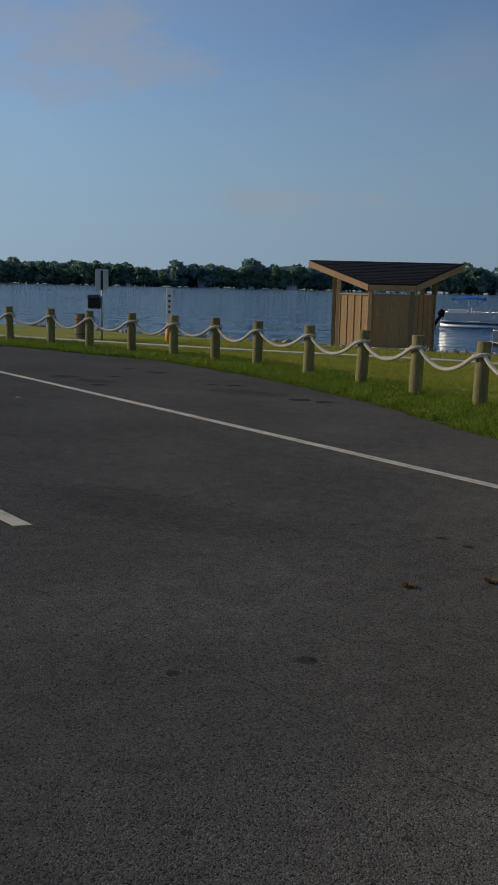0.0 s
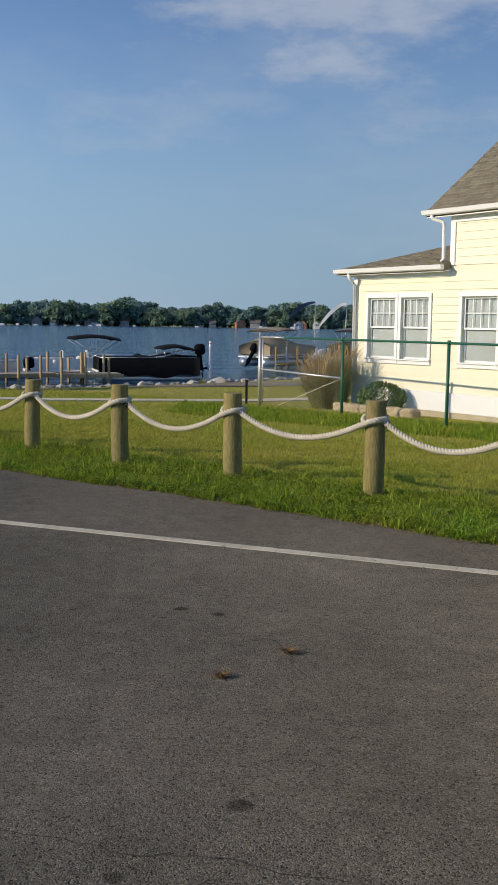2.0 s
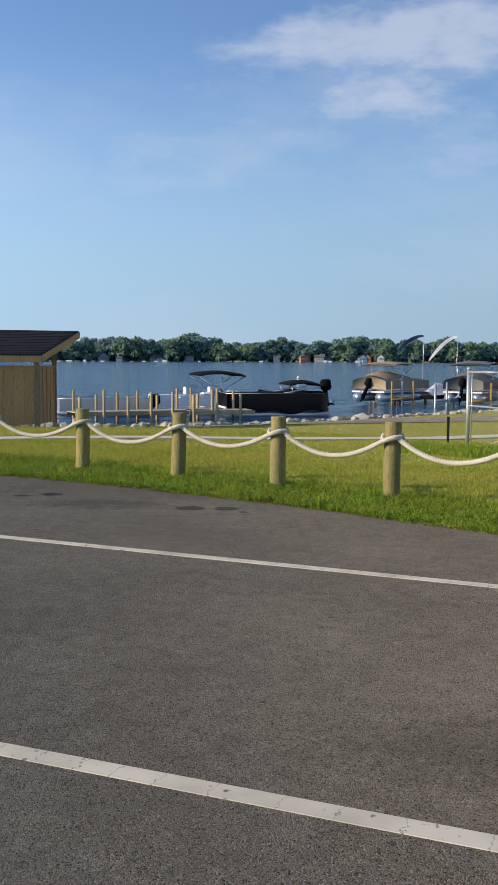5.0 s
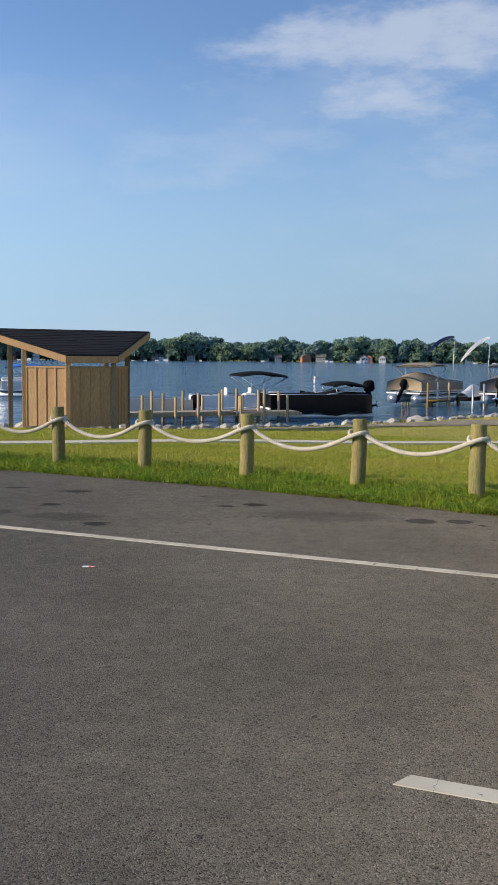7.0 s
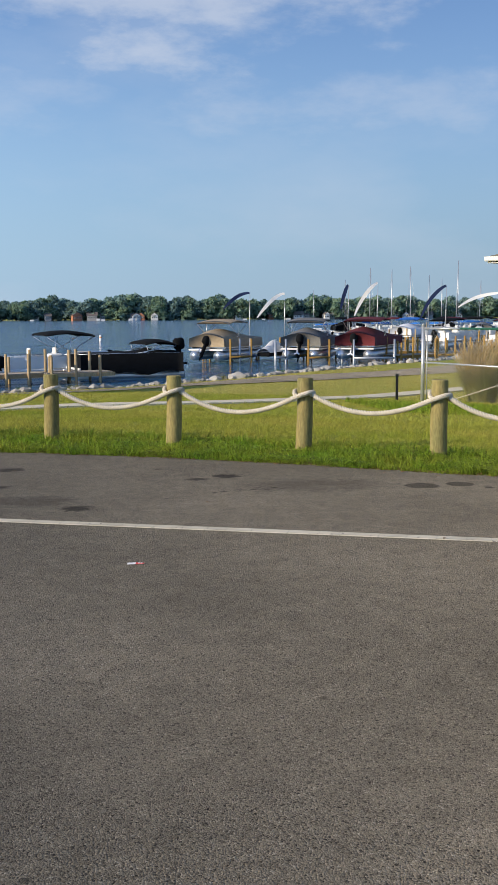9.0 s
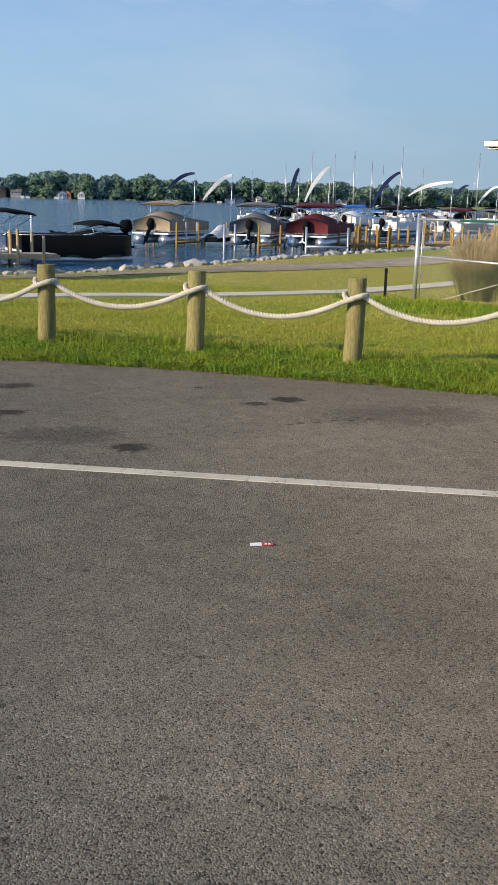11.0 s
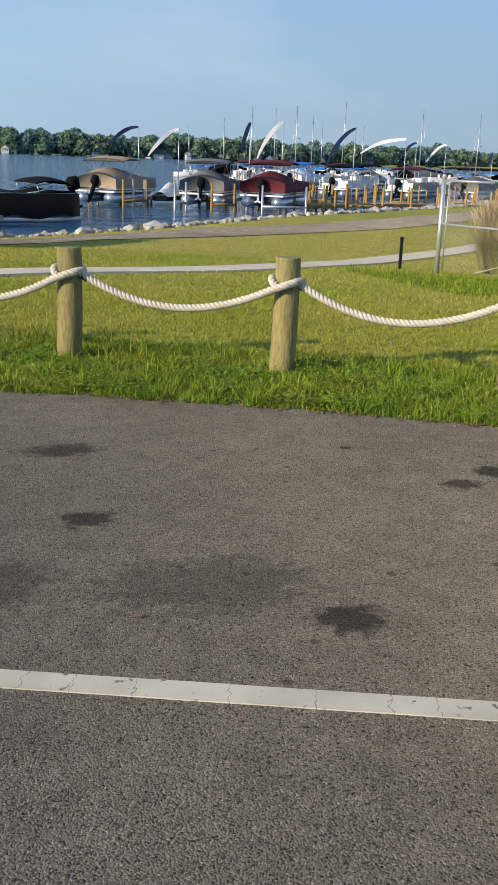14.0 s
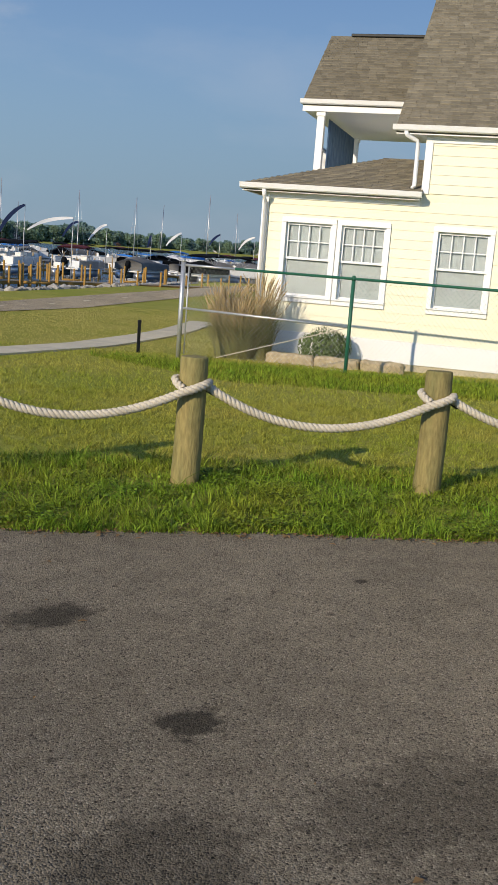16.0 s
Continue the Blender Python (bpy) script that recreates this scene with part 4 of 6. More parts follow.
mesh_ob("gable", [(-0.3, 5.1, 5.06), (-0.3, 10.2, 5.06), (-0.3, 7.65, 7.1), (-0.15, 5.1, 5.06), (-0.15, 10.2, 5.06), (-0.15, 7.65, 7.1)], [(0, 2, 1), (3, 4, 5), (0, 3, 5, 2), (1, 2, 5, 4), (0, 1, 4, 3)], M_SIDING, house)
for s, y in ((-0.09, 5.15), (-0.09, 10.1), (2.95, 10.1)):
    c = box("column", (s - 0.09, y - 0.09, 3.42), (s + 0.09, y + 0.09, 5.02), M_WHITE, house, 0.01)
    box("capital", (s - 0.115, y - 0.115, 4.92), (s + 0.115, y + 0.115, 5.02), M_WHITE, c, 0.01)
rail = box("railing", (-0.13, 5.25, 4.17), (-0.05, 10.0, 4.23), M_WHITE, house, 0.008, "white balustrade")
for q in range(37):
    y = 5.35 + q * 0.125
    box("baluster", (-0.105, y, 3.42), (-0.075, y + 0.03, 4.17), M_WHITE, rail, 0.0)
v, f = [], []
for q in range(60):
    y = 5.4 + q * 0.06
    dx = 0.05 * math.sin(q * 1.3)
    v += [(0.05 + dx, y, 3.5), (0.05 + dx * 0.5, y, 4.9)]
f = [(2 * q, 2 * q + 2, 2 * q + 3, 2 * q + 1) for q in range(59)]
cu = mesh_ob("curtain", v, f, M_CURTN, house, True, "blue patterned outdoor curtain")
sol = cu.modifiers.new("thick", "SOLIDIFY")
sol.thickness = 0.008
shingle_cover(LOWR, low_roof, True)
shingle_cover(MAINR, main_roof, False)
shingle_cover(BALR, bal_roof, False)

# ---- chain-link fence in front of the house ----
FA, FD = Vector((3.35, 20.8, 0)), Vector((0.58, -0.8146, 0))
fence = thing("chain_link_fence", Matrix.Translation((FA.x, FA.y, -0.5)), "green chain-link fence with a bare galvanised end bay", "fence")
F0 = Vector((FA.x, FA.y, -0.5))
STEP = 3.17


def at_fence(t, z):
    return FA + FD * t + Vector((0, 0, z)) - F0


tube("end_post", [at_fence(0, -0.6), at_fence(0, 1.27)], 0.045, M_GALV, fence, 12, "galvanised end post leaning slightly")
v, f = tube_vf([at_fence(0, 1.26), at_fence(0, 1.31)], [0.055, 0.02], 12)
mesh_ob("post_cap", v, f, M_GALV, fence, True)
tube("tension_bar", [at_fence(0.11, -0.42), at_fence(0.11, 1.2)], 0.014, M_GALV, fence, 6)
for i in range(1, 6):
    tube("line_post", [at_fence(i * STEP, -0.7), at_fence(i * STEP, 1.2)], 0.034, M_GREEN, fence, 10)
    v, f = tube_vf([at_fence(i * STEP, 1.17), at_fence(i * STEP, 1.25)], [0.045, 0.03], 10)
    mesh_ob("post_cap", v, f, M_GREEN, fence, True)
tube("top_rail", [at_fence(0, 1.2), at_fence(1.0, 1.195)], 0.024, M_GALV, fence, 8, "bare galvanised rail")
tube("top_rail", [at_fence(1.0, 1.197), at_fence(5 * STEP, 1.19)], 0.0245, M_GREEN, fence, 8)
tube("mid_rail", [at_fence(0.03, 0.42), at_fence(STEP - 0.03, 0.36)], 0.021, M_GALV, fence, 8, "bare galvanised rail")
tube("guy_wire", [at_fence(0.75, -0.42), at_fence(STEP, 0.36)], 0.008, M_ROPE, fence, 5)
for bay in range(5):
    pieces = []
    t0, t1, z0, z1 = bay * STEP + (0.11 if bay == 0 else 0), (bay + 1) * STEP, -0.42, 1.18
    h = z1 - z0
    cell = 0.085
    for sgn in (1, -1):
        q = t0 - h
        while q < t1 + h:
            a, b = (q, q + h * 0.9) if sgn > 0 else (q, q - h * 0.9)
            za, zb = z0, z1
            pa, pb = Vector((a, za)), Vector((b, zb))
            d = pb - pa
            lo, hi = sorted(((t0 - a) / d.x, (t1 - a) / d.x))
            lo, hi = max(lo, 0), min(hi, 1)
            if hi - lo > 0.02:
                p, r = pa + d * lo, pa + d * hi
                pieces.append(tube_vf([at_fence(p.x, p.y), at_fence(r.x, r.y)], 0.0013, 3, False))
            q += cell
    mesh_ob("wire_mesh", *joined(pieces), M_GALV if bay == 0 else M_GREEN, fence)

stake = thing("marker_stake", pose(3.0, 21.67, gz(3.0, 21.67)), "slim black metal stake in the grass", "stake")
v, f = box_vf((-0.03, -0.012, -0.2), (0.03, 0.012, 0.62))
mesh_ob("blade", v, f, M_DARK, stake)
box("head", (-0.036, -0.016, 0.56), (0.036, 0.016, 0.63), M_DARK, stake, 0.004)

# ---- planting by the house ----
def tuft(name, centre, count, height, spread, mat, label, category, plume=None):
    vs, fs = [], []
    for i in range(count):
        w = random.uniform(0, 2 * math.pi)
        r = spread * 0.35 * math.sqrt(random.random())
        b = Vector((r * math.cos(w), r * math.sin(w), 0))
        h = height * random.uniform(0.55, 1.1)
        out = Vector((math.cos(w), math.sin(w), 0)) * spread * random.uniform(0.1, 1.0)
        wide = Vector((-math.sin(w), math.cos(w), 0)) * random.uniform(0.002, 0.005)
        n = len(vs)
        m = b + out * 0.35 + Vector((0, 0, h * 0.6))
        t = b + out + Vector((0, 0, h * random.uniform(0.85, 1.0)))
        vs += [b - wide, b + wide, m + wide, m - wide, t]
        fs += [(n, n + 1, n + 2, n + 3), (n + 3, n + 2, n + 4)]
    ob = thing(name, Matrix.Translation(centre), label, category)
    mesh_ob("foliage", vs, fs, mat, ob)
    if plume:
        vs, fs = [], []
        for i in range(count // 6):
            w = random.uniform(0, 2 * math.pi)
            r = spread * random.uniform(0.1, 0.75)
            b = Vector((r * math.cos(w), r * math.sin(w), height * random.uniform(0.7, 1.1)))
            v, f = tube_vf([Vector((b.x * 0.6, b.y * 0.6, b.z - height * 0.5)), b, b + Vector((0.02 + 0.15 * b.x, 0.15 * b.y, 0.14)), b + Vector((0.04 + 0.35 * b.x, 0.35 * b.y, 0.25))], [0.002, 0.003, 0.009, 0.002], 4)
            n = len(vs)
            vs += v
            fs += [tuple(j + n for j in q) for q in f]
        mesh_ob("plumage", vs, fs, plume, ob)
    return ob


def by_house(s, y):
    p = HOUSE_M @ Vector((s, y, 0))
    return (p.x, p.y, gz(p.x, p.y))


tuft("reed_grass", by_house(0.0, -0.95), 1900, 0.95, 0.78, M_REED, "tall ornamental reed grass gone straw-coloured", "grass clump", M_STRAW)
tuft("reed_grass", by_house(0.35, -0.75), 700, 1.35, 0.55, M_REED, "tall dry ornamental reed grass by the corner", "grass clump", M_STRAW)
tuft("reed_grass", by_house(-0.35, -0.8), 1100, 1.15, 0.6, M_REED, "lower clump of dry ornamental grass", "grass clump", M_STRAW)
bush = thing("shrub", Matrix.Translation(by_house(1.6, -0.55)), "low dark green shrub in front of the wall", "shrub")
vs, fs = [], []
for i in range(2200):
    d = Vector((random.gauss(0, 1), random.gauss(0, 1), random.gauss(0, 1))).normalized()
    r = random.uniform(0.72, 1.0)
    p = Vector((d.x * 0.6 * r, d.y * 0.45 * r, 0.34 + d.z * 0.42 * r))
    if p.z < 0:
        continue
    a, b = d.orthogonal().normalized() * 0.035, Vector((random.random(), random.random(), random.random())).normalized() * 0.045
    n = len(vs)
    vs += [p - a, p + b, p + a, p - b * 0.6]
    fs.append((n, n + 1, n + 2, n + 3))
mesh_ob("leaves", vs, fs, M_SHRUB, bush)
for q in range(5):
    w = q * 1.26
    tube("stem", [(0, 0, -0.05), (0.12 * math.cos(w), 0.1 * math.sin(w), 0.25), (0.3 * math.cos(w), 0.25 * math.sin(w), 0.45)], [0.02, 0.012, 0.005], M_BARK, bush, 6)
for s, w in ((0.6, 0.92), (1.55, 0.85), (2.43, 0.8)):
    p = by_house(s + w / 2, -1.05)
    ob = new("edging_stone", bpy.data.meshes.new("edging_stone"))
    bm = bmesh.new()
    add_box(bm, (-w / 2, -0.16, -0.08), (w / 2, 0.16, 0.2), 0.04)
    bmesh.ops.subdivide_edges(bm, edges=[e for e in bm.edges if e.calc_length() > 0.15], cuts=5, use_grid_fill=True)
    for vv in bm.verts:
        vv.co += Vector(noise.noise_vector(vv.co * 5 + Vector((s, 0, 0)))) * 0.035 + Vector(noise.noise_vector(vv.co * 17)) * 0.014
    bm.to_mesh(ob.data)
    bm.free()
    ob.data.materials.append(M_STONE)
    ob.matrix_world = Matrix.Translation(p) @ HOUSE_M.to_3x3().to_4x4()
    tagged(ob, "rough tan edging stone at the foot of the shrubs", "edging stone", "edging stones")

# ---- privacy shelter ----
SH_F, SH_R = Vector((-0.262, 0.965, 0)), Vector((0.965, 0.262, 0))
SH_M = Matrix(((SH_R.x, SH_F.x, 0, -9.05), (SH_R.y, SH_F.y, 0, 23.7), (0, 0, 1, -0.53), (0, 0, 0, 1)))
shelter = thing("shelter", SH_M, "open cedar board shelter with a black shingle shed roof", "shelter")
N0, R0 = Vector((0, 0, 0)), Vector((1.22, 0.40, 0))
L0, F1 = Vector((-1.17, 0.62, 0)), Vector((1.66, 1.62, 0))
B1, B2 = Vector((-1.6, 1.7, 0)), Vector((1.1, 2.7, 0))
UX = (R0 - N0).normalized()
UB = Vector((-UX.y, UX.x, 0))


def roof_h(p):
    return 2.02 + 0.35 * max(-0.5, (p - N0).dot(UB))


# posts off the sunlit left panel take darker cedar, shade painted into the colour
for p, tall in ((N0, 0), (R0, 0), (L0, 0), (F1, 0), (B1, 0), (B2, 0)):
    box("post", (p.x - 0.065, p.y - 0.065, -0.3), (p.x + 0.065, p.y + 0.065, roof_h(p) - 0.02), M_CEDAR if p in (N0, L0) else M_CEDARD, shelter, 0.008)
for p, q in ((L0, N0), (N0, R0), (R0, F1)):
    d = (q - p).normalized()
    length = (q - p).length
    ang = math.degrees(math.atan2(d.y, d.x))
    pm = pose(p.x, p.y, 0, 0, 0, ang)
    pan = box("panel", (0.065, -0.012, 0.16), (length - 0.065, 0.012, 1.74), M_CEDAR, shelter, 0.003, m=pm)
    nb = max(3, int(length / 0.3))
    for j in range(nb + 1):
        s = 0.075 + (length - 0.15) * j / nb
        box("batten", (s - 0.022, -0.034, 0.16), (s + 0.022, -0.0125, 1.74), M_CEDAR, pan, 0.003, m=pm)
    box("cap_rail", (0.05, -0.045, 1.742), (length - 0.05, 0.045, 1.79), M_CEDAR, pan, 0.004, m=pm)
FC = (N0 + R0) / 2
RC = [FC - UX * 0.72 - UB * 0.12, FC + UX * 0.72 - UB * 0.12, FC + UX * 2.5 + UB * 1.95, FC - UX * 2.5 + UB * 1.95]
v = []
for dz in (0.0, 0.11):
    v += [Vector((p.x, p.y, roof_h(p) + dz)) for p in RC]
shelter_roof = mesh_ob("roof", v, [(3, 2, 1, 0), (4, 5, 6, 7), (0, 1, 5, 4), (1, 2, 6, 5), (2, 3, 7, 6), (3, 0, 4, 7)], M_DSHING, shelter)
for i, j in ((0, 1), (1, 2), (3, 0), (2, 3)):
    p, q = RC[i], RC[j]
    d = (q - p).normalized()
    w = Vector((d.y, -d.x, 0)) * 0.035
    v = []
    for c in (p, q):
        for o in (Vector((0, 0, 0)), w):
            for dz in (-0.1, 0.085):
                v.append(Vector((c.x, c.y, roof_h(c) + dz)) + o)
    mesh_ob("fascia", v, [(0, 2, 3, 1), (4, 5, 7, 6), (2, 6, 7, 3), (0, 1, 5, 4), (1, 3, 7, 5), (0, 4, 6, 2)], M_CEDAR, shelter)
slabs = []
for r in range(15):
    t0 = -0.1 + r * 0.135
    half = 0.72 + (2.5 - 0.72) * (t0 + 0.12) / 2.07
    s = -half
    while s < half:
        w = random.uniform(0.22, 0.42)
        a, b = s, min(s + w - 0.008, half)
        e = random.choice((0.004, 0.01))
        q = []
        for (ss, tt, up) in ((a, t0, e + 0.008), (b, t0, e + 0.008), (b, t0 + 0.145, 0.004), (a, t0 + 0.145, 0.004)):
            c = FC + UX * ss + UB * tt
            q.append(Vector((c.x, c.y, roof_h(c) + 0.111 + up)))
        mesh_ob("shingle", q + [q[0] - Vector((0, 0, 0.012)), q[1] - Vector((0, 0, 0.012))], [(0, 1, 2, 3), (4, 5, 1, 0)], M_DSHING, shelter_roof)
        s += w

# ---- far corner of the lawn: bin, sign, marker ----
can = thing("litter_bin", pose(-13.2, 15.5, gz(-13.2, 15.5)) @ Matrix.Scale(0.78, 4), "round slatted wooden litter bin with a dark liner", "litter bin")
for i in range(22):
    w = 2 * math.pi * i / 22
    box("slat", (-0.036, 0.27, 0.04), (0.036, 0.295, 0.86 + 0.015 * (i % 2)), M_CEDARD, can, 0.003, m=pose(0, 0, 0, 0, 0, math.degrees(w)))
tube("liner", [(0, 0, 0.02), (0, 0, 0.84)], 0.262, M_DARK, can, 20)
for z in (0.18, 0.68):
    pts = [(0.3 * math.cos(w), 0.3 * math.sin(w), z) for w in np.linspace(0, 2 * math.pi, 25)]
    tube("hoop", pts, 0.009, M_DARK, can, 5)
sign = thing("signpost", pose(-12.9, 15.9, gz(-12.9, 15.9), 0, 0, 40), "steel post with a grey sign plate and a small dark box", "sign")
tube("pole", [(0, 0, -0.3), (0, 0, 1.86)], 0.026, M_GALV, sign, 10)
plate = box("plate", (-0.17, -0.045, 1.32), (0.17, -0.03, 1.88), M_GALV, sign, 0.003)
box("stripe", (-0.03, -0.05, 1.34), (0.03, -0.0455, 1.84), M_DARK, plate, 0.0)
bx = box("bag_box", (-0.36, -0.14, 0.84), (-0.03, 0.1, 1.12), M_DARK, sign, 0.012)
v = [(-0.39, -0.17, 1.121), (-0.03, -0.17, 1.121), (-0.03, 0.13, 1.121), (-0.39, 0.13, 1.121), (-0.36, -0.02, 1.2), (-0.05, -0.02, 1.2)]
mesh_ob("lid", v, [(3, 2, 1, 0), (0, 1, 5, 4), (2, 3, 4, 5), (1, 2, 5), (3, 0, 4)], M_DARK, bx)
mark = thing("path_marker", pose(-12.4, 18.1, gz(-12.4, 18.1), 0, 0, 35), "orange and white post marker beside the path", "marker post")
v, f = tube_vf([(0, 0, -0.2), (0, 0, 0.1), (0, 0, 0.55)], [0.12, 0.12, 0.08], 14)
mesh_ob("base", v, f, M_ORANGE, mark, True, "orange plastic foot")
box("board", (-0.085, -0.02, 0.55), (0.085, 0.02, 1.5), M_WHITE, mark, 0.006, "white board with small dark bars")
for z in (0.8, 0.95, 1.1, 1.25):
    box("bar", (-0.03, -0.025, z), (0.03, -0.0205, z + 0.06), M_DARK, mark, 0.0)

# litter and fallen leaves on the asphalt
tag = thing("wrapper", pose(-3.69, 4.723, 0.008, 0, 0, -10), "small crumpled red and white paper wrapper on the asphalt", "litter")
v = [(-0.052, -0.016, 0.002), (0.0, -0.017, 0.004), (0.0, 0.017, 0.005), (-0.052, 0.016, 0.003)]
mesh_ob("paper", v + [Vector(p) - Vector((0, 0, 0.002)) for p in v], [(0, 1, 2, 3), (7, 6, 5, 4), (0, 4, 5, 1), (2, 6, 7, 3)], M_WFAB, tag)
v = [(0.0, -0.017, 0.004), (0.052, -0.016, 0.006), (0.05, 0.018, 0.003), (0.0, 0.017, 0.005)]
red = mesh_ob("print", v + [Vector(p) - Vector((0, 0, 0.002)) for p in v], [(0, 1, 2, 3), (7, 6, 5, 4), (0, 4, 5, 1), (1, 5, 6, 2), (2, 6, 7, 3)], M_REDP, tag, label="red printed half")
for x in (0.014, 0.03):
    mesh_ob("bar", *box_vf((x, -0.008, 0.0045), (x + 0.009, 0.008, 0.0065)), M_WFAB, red)

# ---- docks, boats and flags ----
VIEW = (-4.17, -1.13)


def bearing(deg, r, z=WATER_Z):
    """A place by its bearing east of +y and distance from the middle of the walk."""
    return Vector((VIEW[0] + r * math.sin(radians(deg)), VIEW[1] + r * math.cos(radians(deg)), z))


def dock(a, b, width, piles, pile_mat, pile_h, label, plank=0.3, both=True, deck_z=0.5):
    """A plank deck on piles from a to b; piles: how many pairs."""
    d = b - a
    length = d.length
    ob = thing("dock", Matrix.Translation(a) @ pose(0, 0, 0, 0, 0, math.degrees(math.atan2(d.y, d.x))), label, "dock")
    n = int(length / plank)
    bm = bmesh.new()
    for i in range(n):
        add_box(bm, (i * plank, -width / 2, deck_z - 0.04), (i * plank + plank - 0.02, width / 2, deck_z))
    tagged(part("planks", bm, M_DECK, ob), kind="stuff")
    for s in (-1, 1):
        box("stringer", (0, s * width / 2 - 0.03, deck_z - 0.2), (length, s * width / 2 + 0.03, deck_z - 0.042), pile_mat, ob, 0.004)
    for i in range(piles):
        for s in ((-1, 1) if both else (1,)):
            x = length * (i + 0.25 + 0.1 * math.sin(7 * i + s)) / piles
            h = pile_h * (1 + 0.12 * math.sin(3.7 * i + 2 * s))
            tube("dock_post", [(x, s * (width / 2 + 0.1), -1.3), (x, s * (width / 2 + 0.1), h)], [0.068, 0.064], pile_mat, ob, 10)
    return ob


def loft(sections, closed=False):
    n = len(sections[0])
    v = [p for sec in sections for p in sec]
    f = []
    for i in range(len(sections) - 1):
        for k in range(n - 1 + closed):
            j = (k + 1) % n
            f.append((i * n + k, i * n + j, (i + 1) * n + j, (i + 1) * n + k))
    return v, f


def motor(parent, x, mat, tilt=0.0, up=0.0):
    m = pose(x, 0, 0.5 + up, 0, tilt, 0)
    bm = bmesh.new()
    add_box(bm, (-0.42, -0.2, 0.15), (0.12, 0.2, 0.72), 0.11, m)
    mo = part("outboard_motor", bm, mat, parent, "raised dark outboard motor", True)
    bm = bmesh.new()
    add_box(bm, (-0.2, -0.07, -0.75), (0.05, 0.07, 0.17), 0.03, m)
    add_box(bm, (-0.42, -0.05, -0.62), (0.1, 0.05, -0.52), 0.02, m)
    add_box(bm, (-0.15, -0.02, -1.0), (0.0, 0.02, -0.74), 0.01, m)
    part("leg", bm, mat, mo)
    bm = bmesh.new()
    for q in range(3):
        add_box(bm, (-0.47, -0.05, 0.0), (-0.44, 0.05, 0.2), 0.01, m @ pose(0, 0, -0.57) @ pose(0, 0, 0, 120 * q, 0, 0))
    part("propeller", bm, M_ALU, mo)


def pontoon_boat(m, label, cover=None, bimini=None, hull=None, motor_mat=None, lift=0.3, tilt=35.0, length=6.2, group="", fold=False, seats=True, peak=0.5, skirt=0.55, motor_up=0.0):
    ob = thing("pontoon_boat", m @ Matrix.Translation((0, 0, lift)), label, "boat", group)
    h = length / 2
    hull = hull or M_ALU
    for s in (-0.85, 0.85):
        tube("pontoon", [(-h, s, 0.02), (h - 0.9, s, 0.02), (h - 0.35, s, 0.1), (h, s, 0.28)], [0.29, 0.29, 0.22, 0.05], M_ALU, ob, 14)
    box("deck", (-h, -1.22, 0.32), (h - 0.2, 1.22, 0.42), M_GEL, ob, 0.02)
    for lo, hi in (((-h + 0.3, -1.2, 0.46), (h - 1.6, -1.16, 1.02)), ((-h + 0.3, 1.16, 0.46), (h - 1.6, 1.2, 1.02)), ((h - 1.45, -1.2, 0.46), (h - 0.35, -1.16, 1.02)), ((h - 1.45, 1.16, 0.46), (h - 0.35, 1.2, 1.02)), ((h - 0.39, -1.16, 0.46), (h - 0.35, 1.16, 1.02)), ((-h + 0.3, -1.16, 0.46), (-h + 0.34, 0.3, 1.02))):
        p = box("rail_panel", lo, hi, hull, ob, 0.008)
    tube("top_rail", [(-h + 0.3, -1.18, 1.06), (h - 0.37, -1.18, 1.06), (h - 0.37, 1.18, 1.06), (-h + 0.3, 1.18, 1.06)], 0.022, M_ALU, ob, 6)
    if seats and not cover:
        for lo, hi in (((-h + 0.5, 0.45, 0.42), (-h + 2.2, 1.1, 0.8)), ((h - 2.6, -1.1, 0.42), (h - 0.6, -0.5, 0.8)), ((-h + 0.5, 0.95, 0.8), (-h + 2.2, 1.12, 1.25))):
            box("bench", lo, hi, M_GEL, ob, 0.06)
        for x in (-0.4, 0.9):
            st = box("helm_seat", (x, -0.9, 0.75), (x + 0.5, -0.4, 0.87), M_GEL, ob, 0.04)
            box("backrest", (x - 0.05, -0.9, 0.87), (x + 0.06, -0.4, 1.4), M_GEL, st, 0.04)
            tube("stem", [(x + 0.25, -0.65, 0.42), (x + 0.25, -0.65, 0.75)], 0.05, M_ALU, st, 8)
        box("console", (-0.3, 0.35, 0.42), (0.35, 1.05, 1.15), M_GEL, ob, 0.08)
    if cover:
        secs = []
        for i in range(15):
            x = -h + 0.12 + (length - 0.4) * i / 14
            t = i / 14
            ridge = 1.15 - 0.2 * (peak < 0.3) + peak * math.sin(math.pi * min(1, t * 1.15 + 0.08)) ** 0.7 + 0.05 * math.sin(9 * t) + 0.11 * (peak < 0.3) * abs(math.cos(11 * t))
            secs.append([Vector((x, y, skirt + (0.14 * math.sin(13 * t) * math.sin(5 * t) if peak < 0.3 else 0) if abs(y) > 1.24 else (1.06 + (ridge - 1.06) * (1 - (abs(y) / 1.24) ** 1.6) - 0.04 * (i % 2) * (1 - abs(y) / 1.24)))) for y in (-1.27, -1.235, -0.95, -0.6, -0.25, 0, 0.25, 0.6, 0.95, 1.235, 1.27)])
        v, f = loft(secs)
        n = len(secs[0])
        f += [tuple(range(n)), tuple(range(len(v) - n, len(v)))[::-1]]
        mesh_ob("cover", v, f, cover, ob, True, "taut canvas boat cover")
    if bimini:
        z, x0, x1 = (1.95, -1.9, 0.6) if not fold else (1.2 + peak, -2.4, -0.7)
        secs = []
        for i in range(9):
            x = x0 + (x1 - x0) * i / 8
            up = 0.14 * math.sin(math.pi * i / 8) + 0.06 * (i / 8)
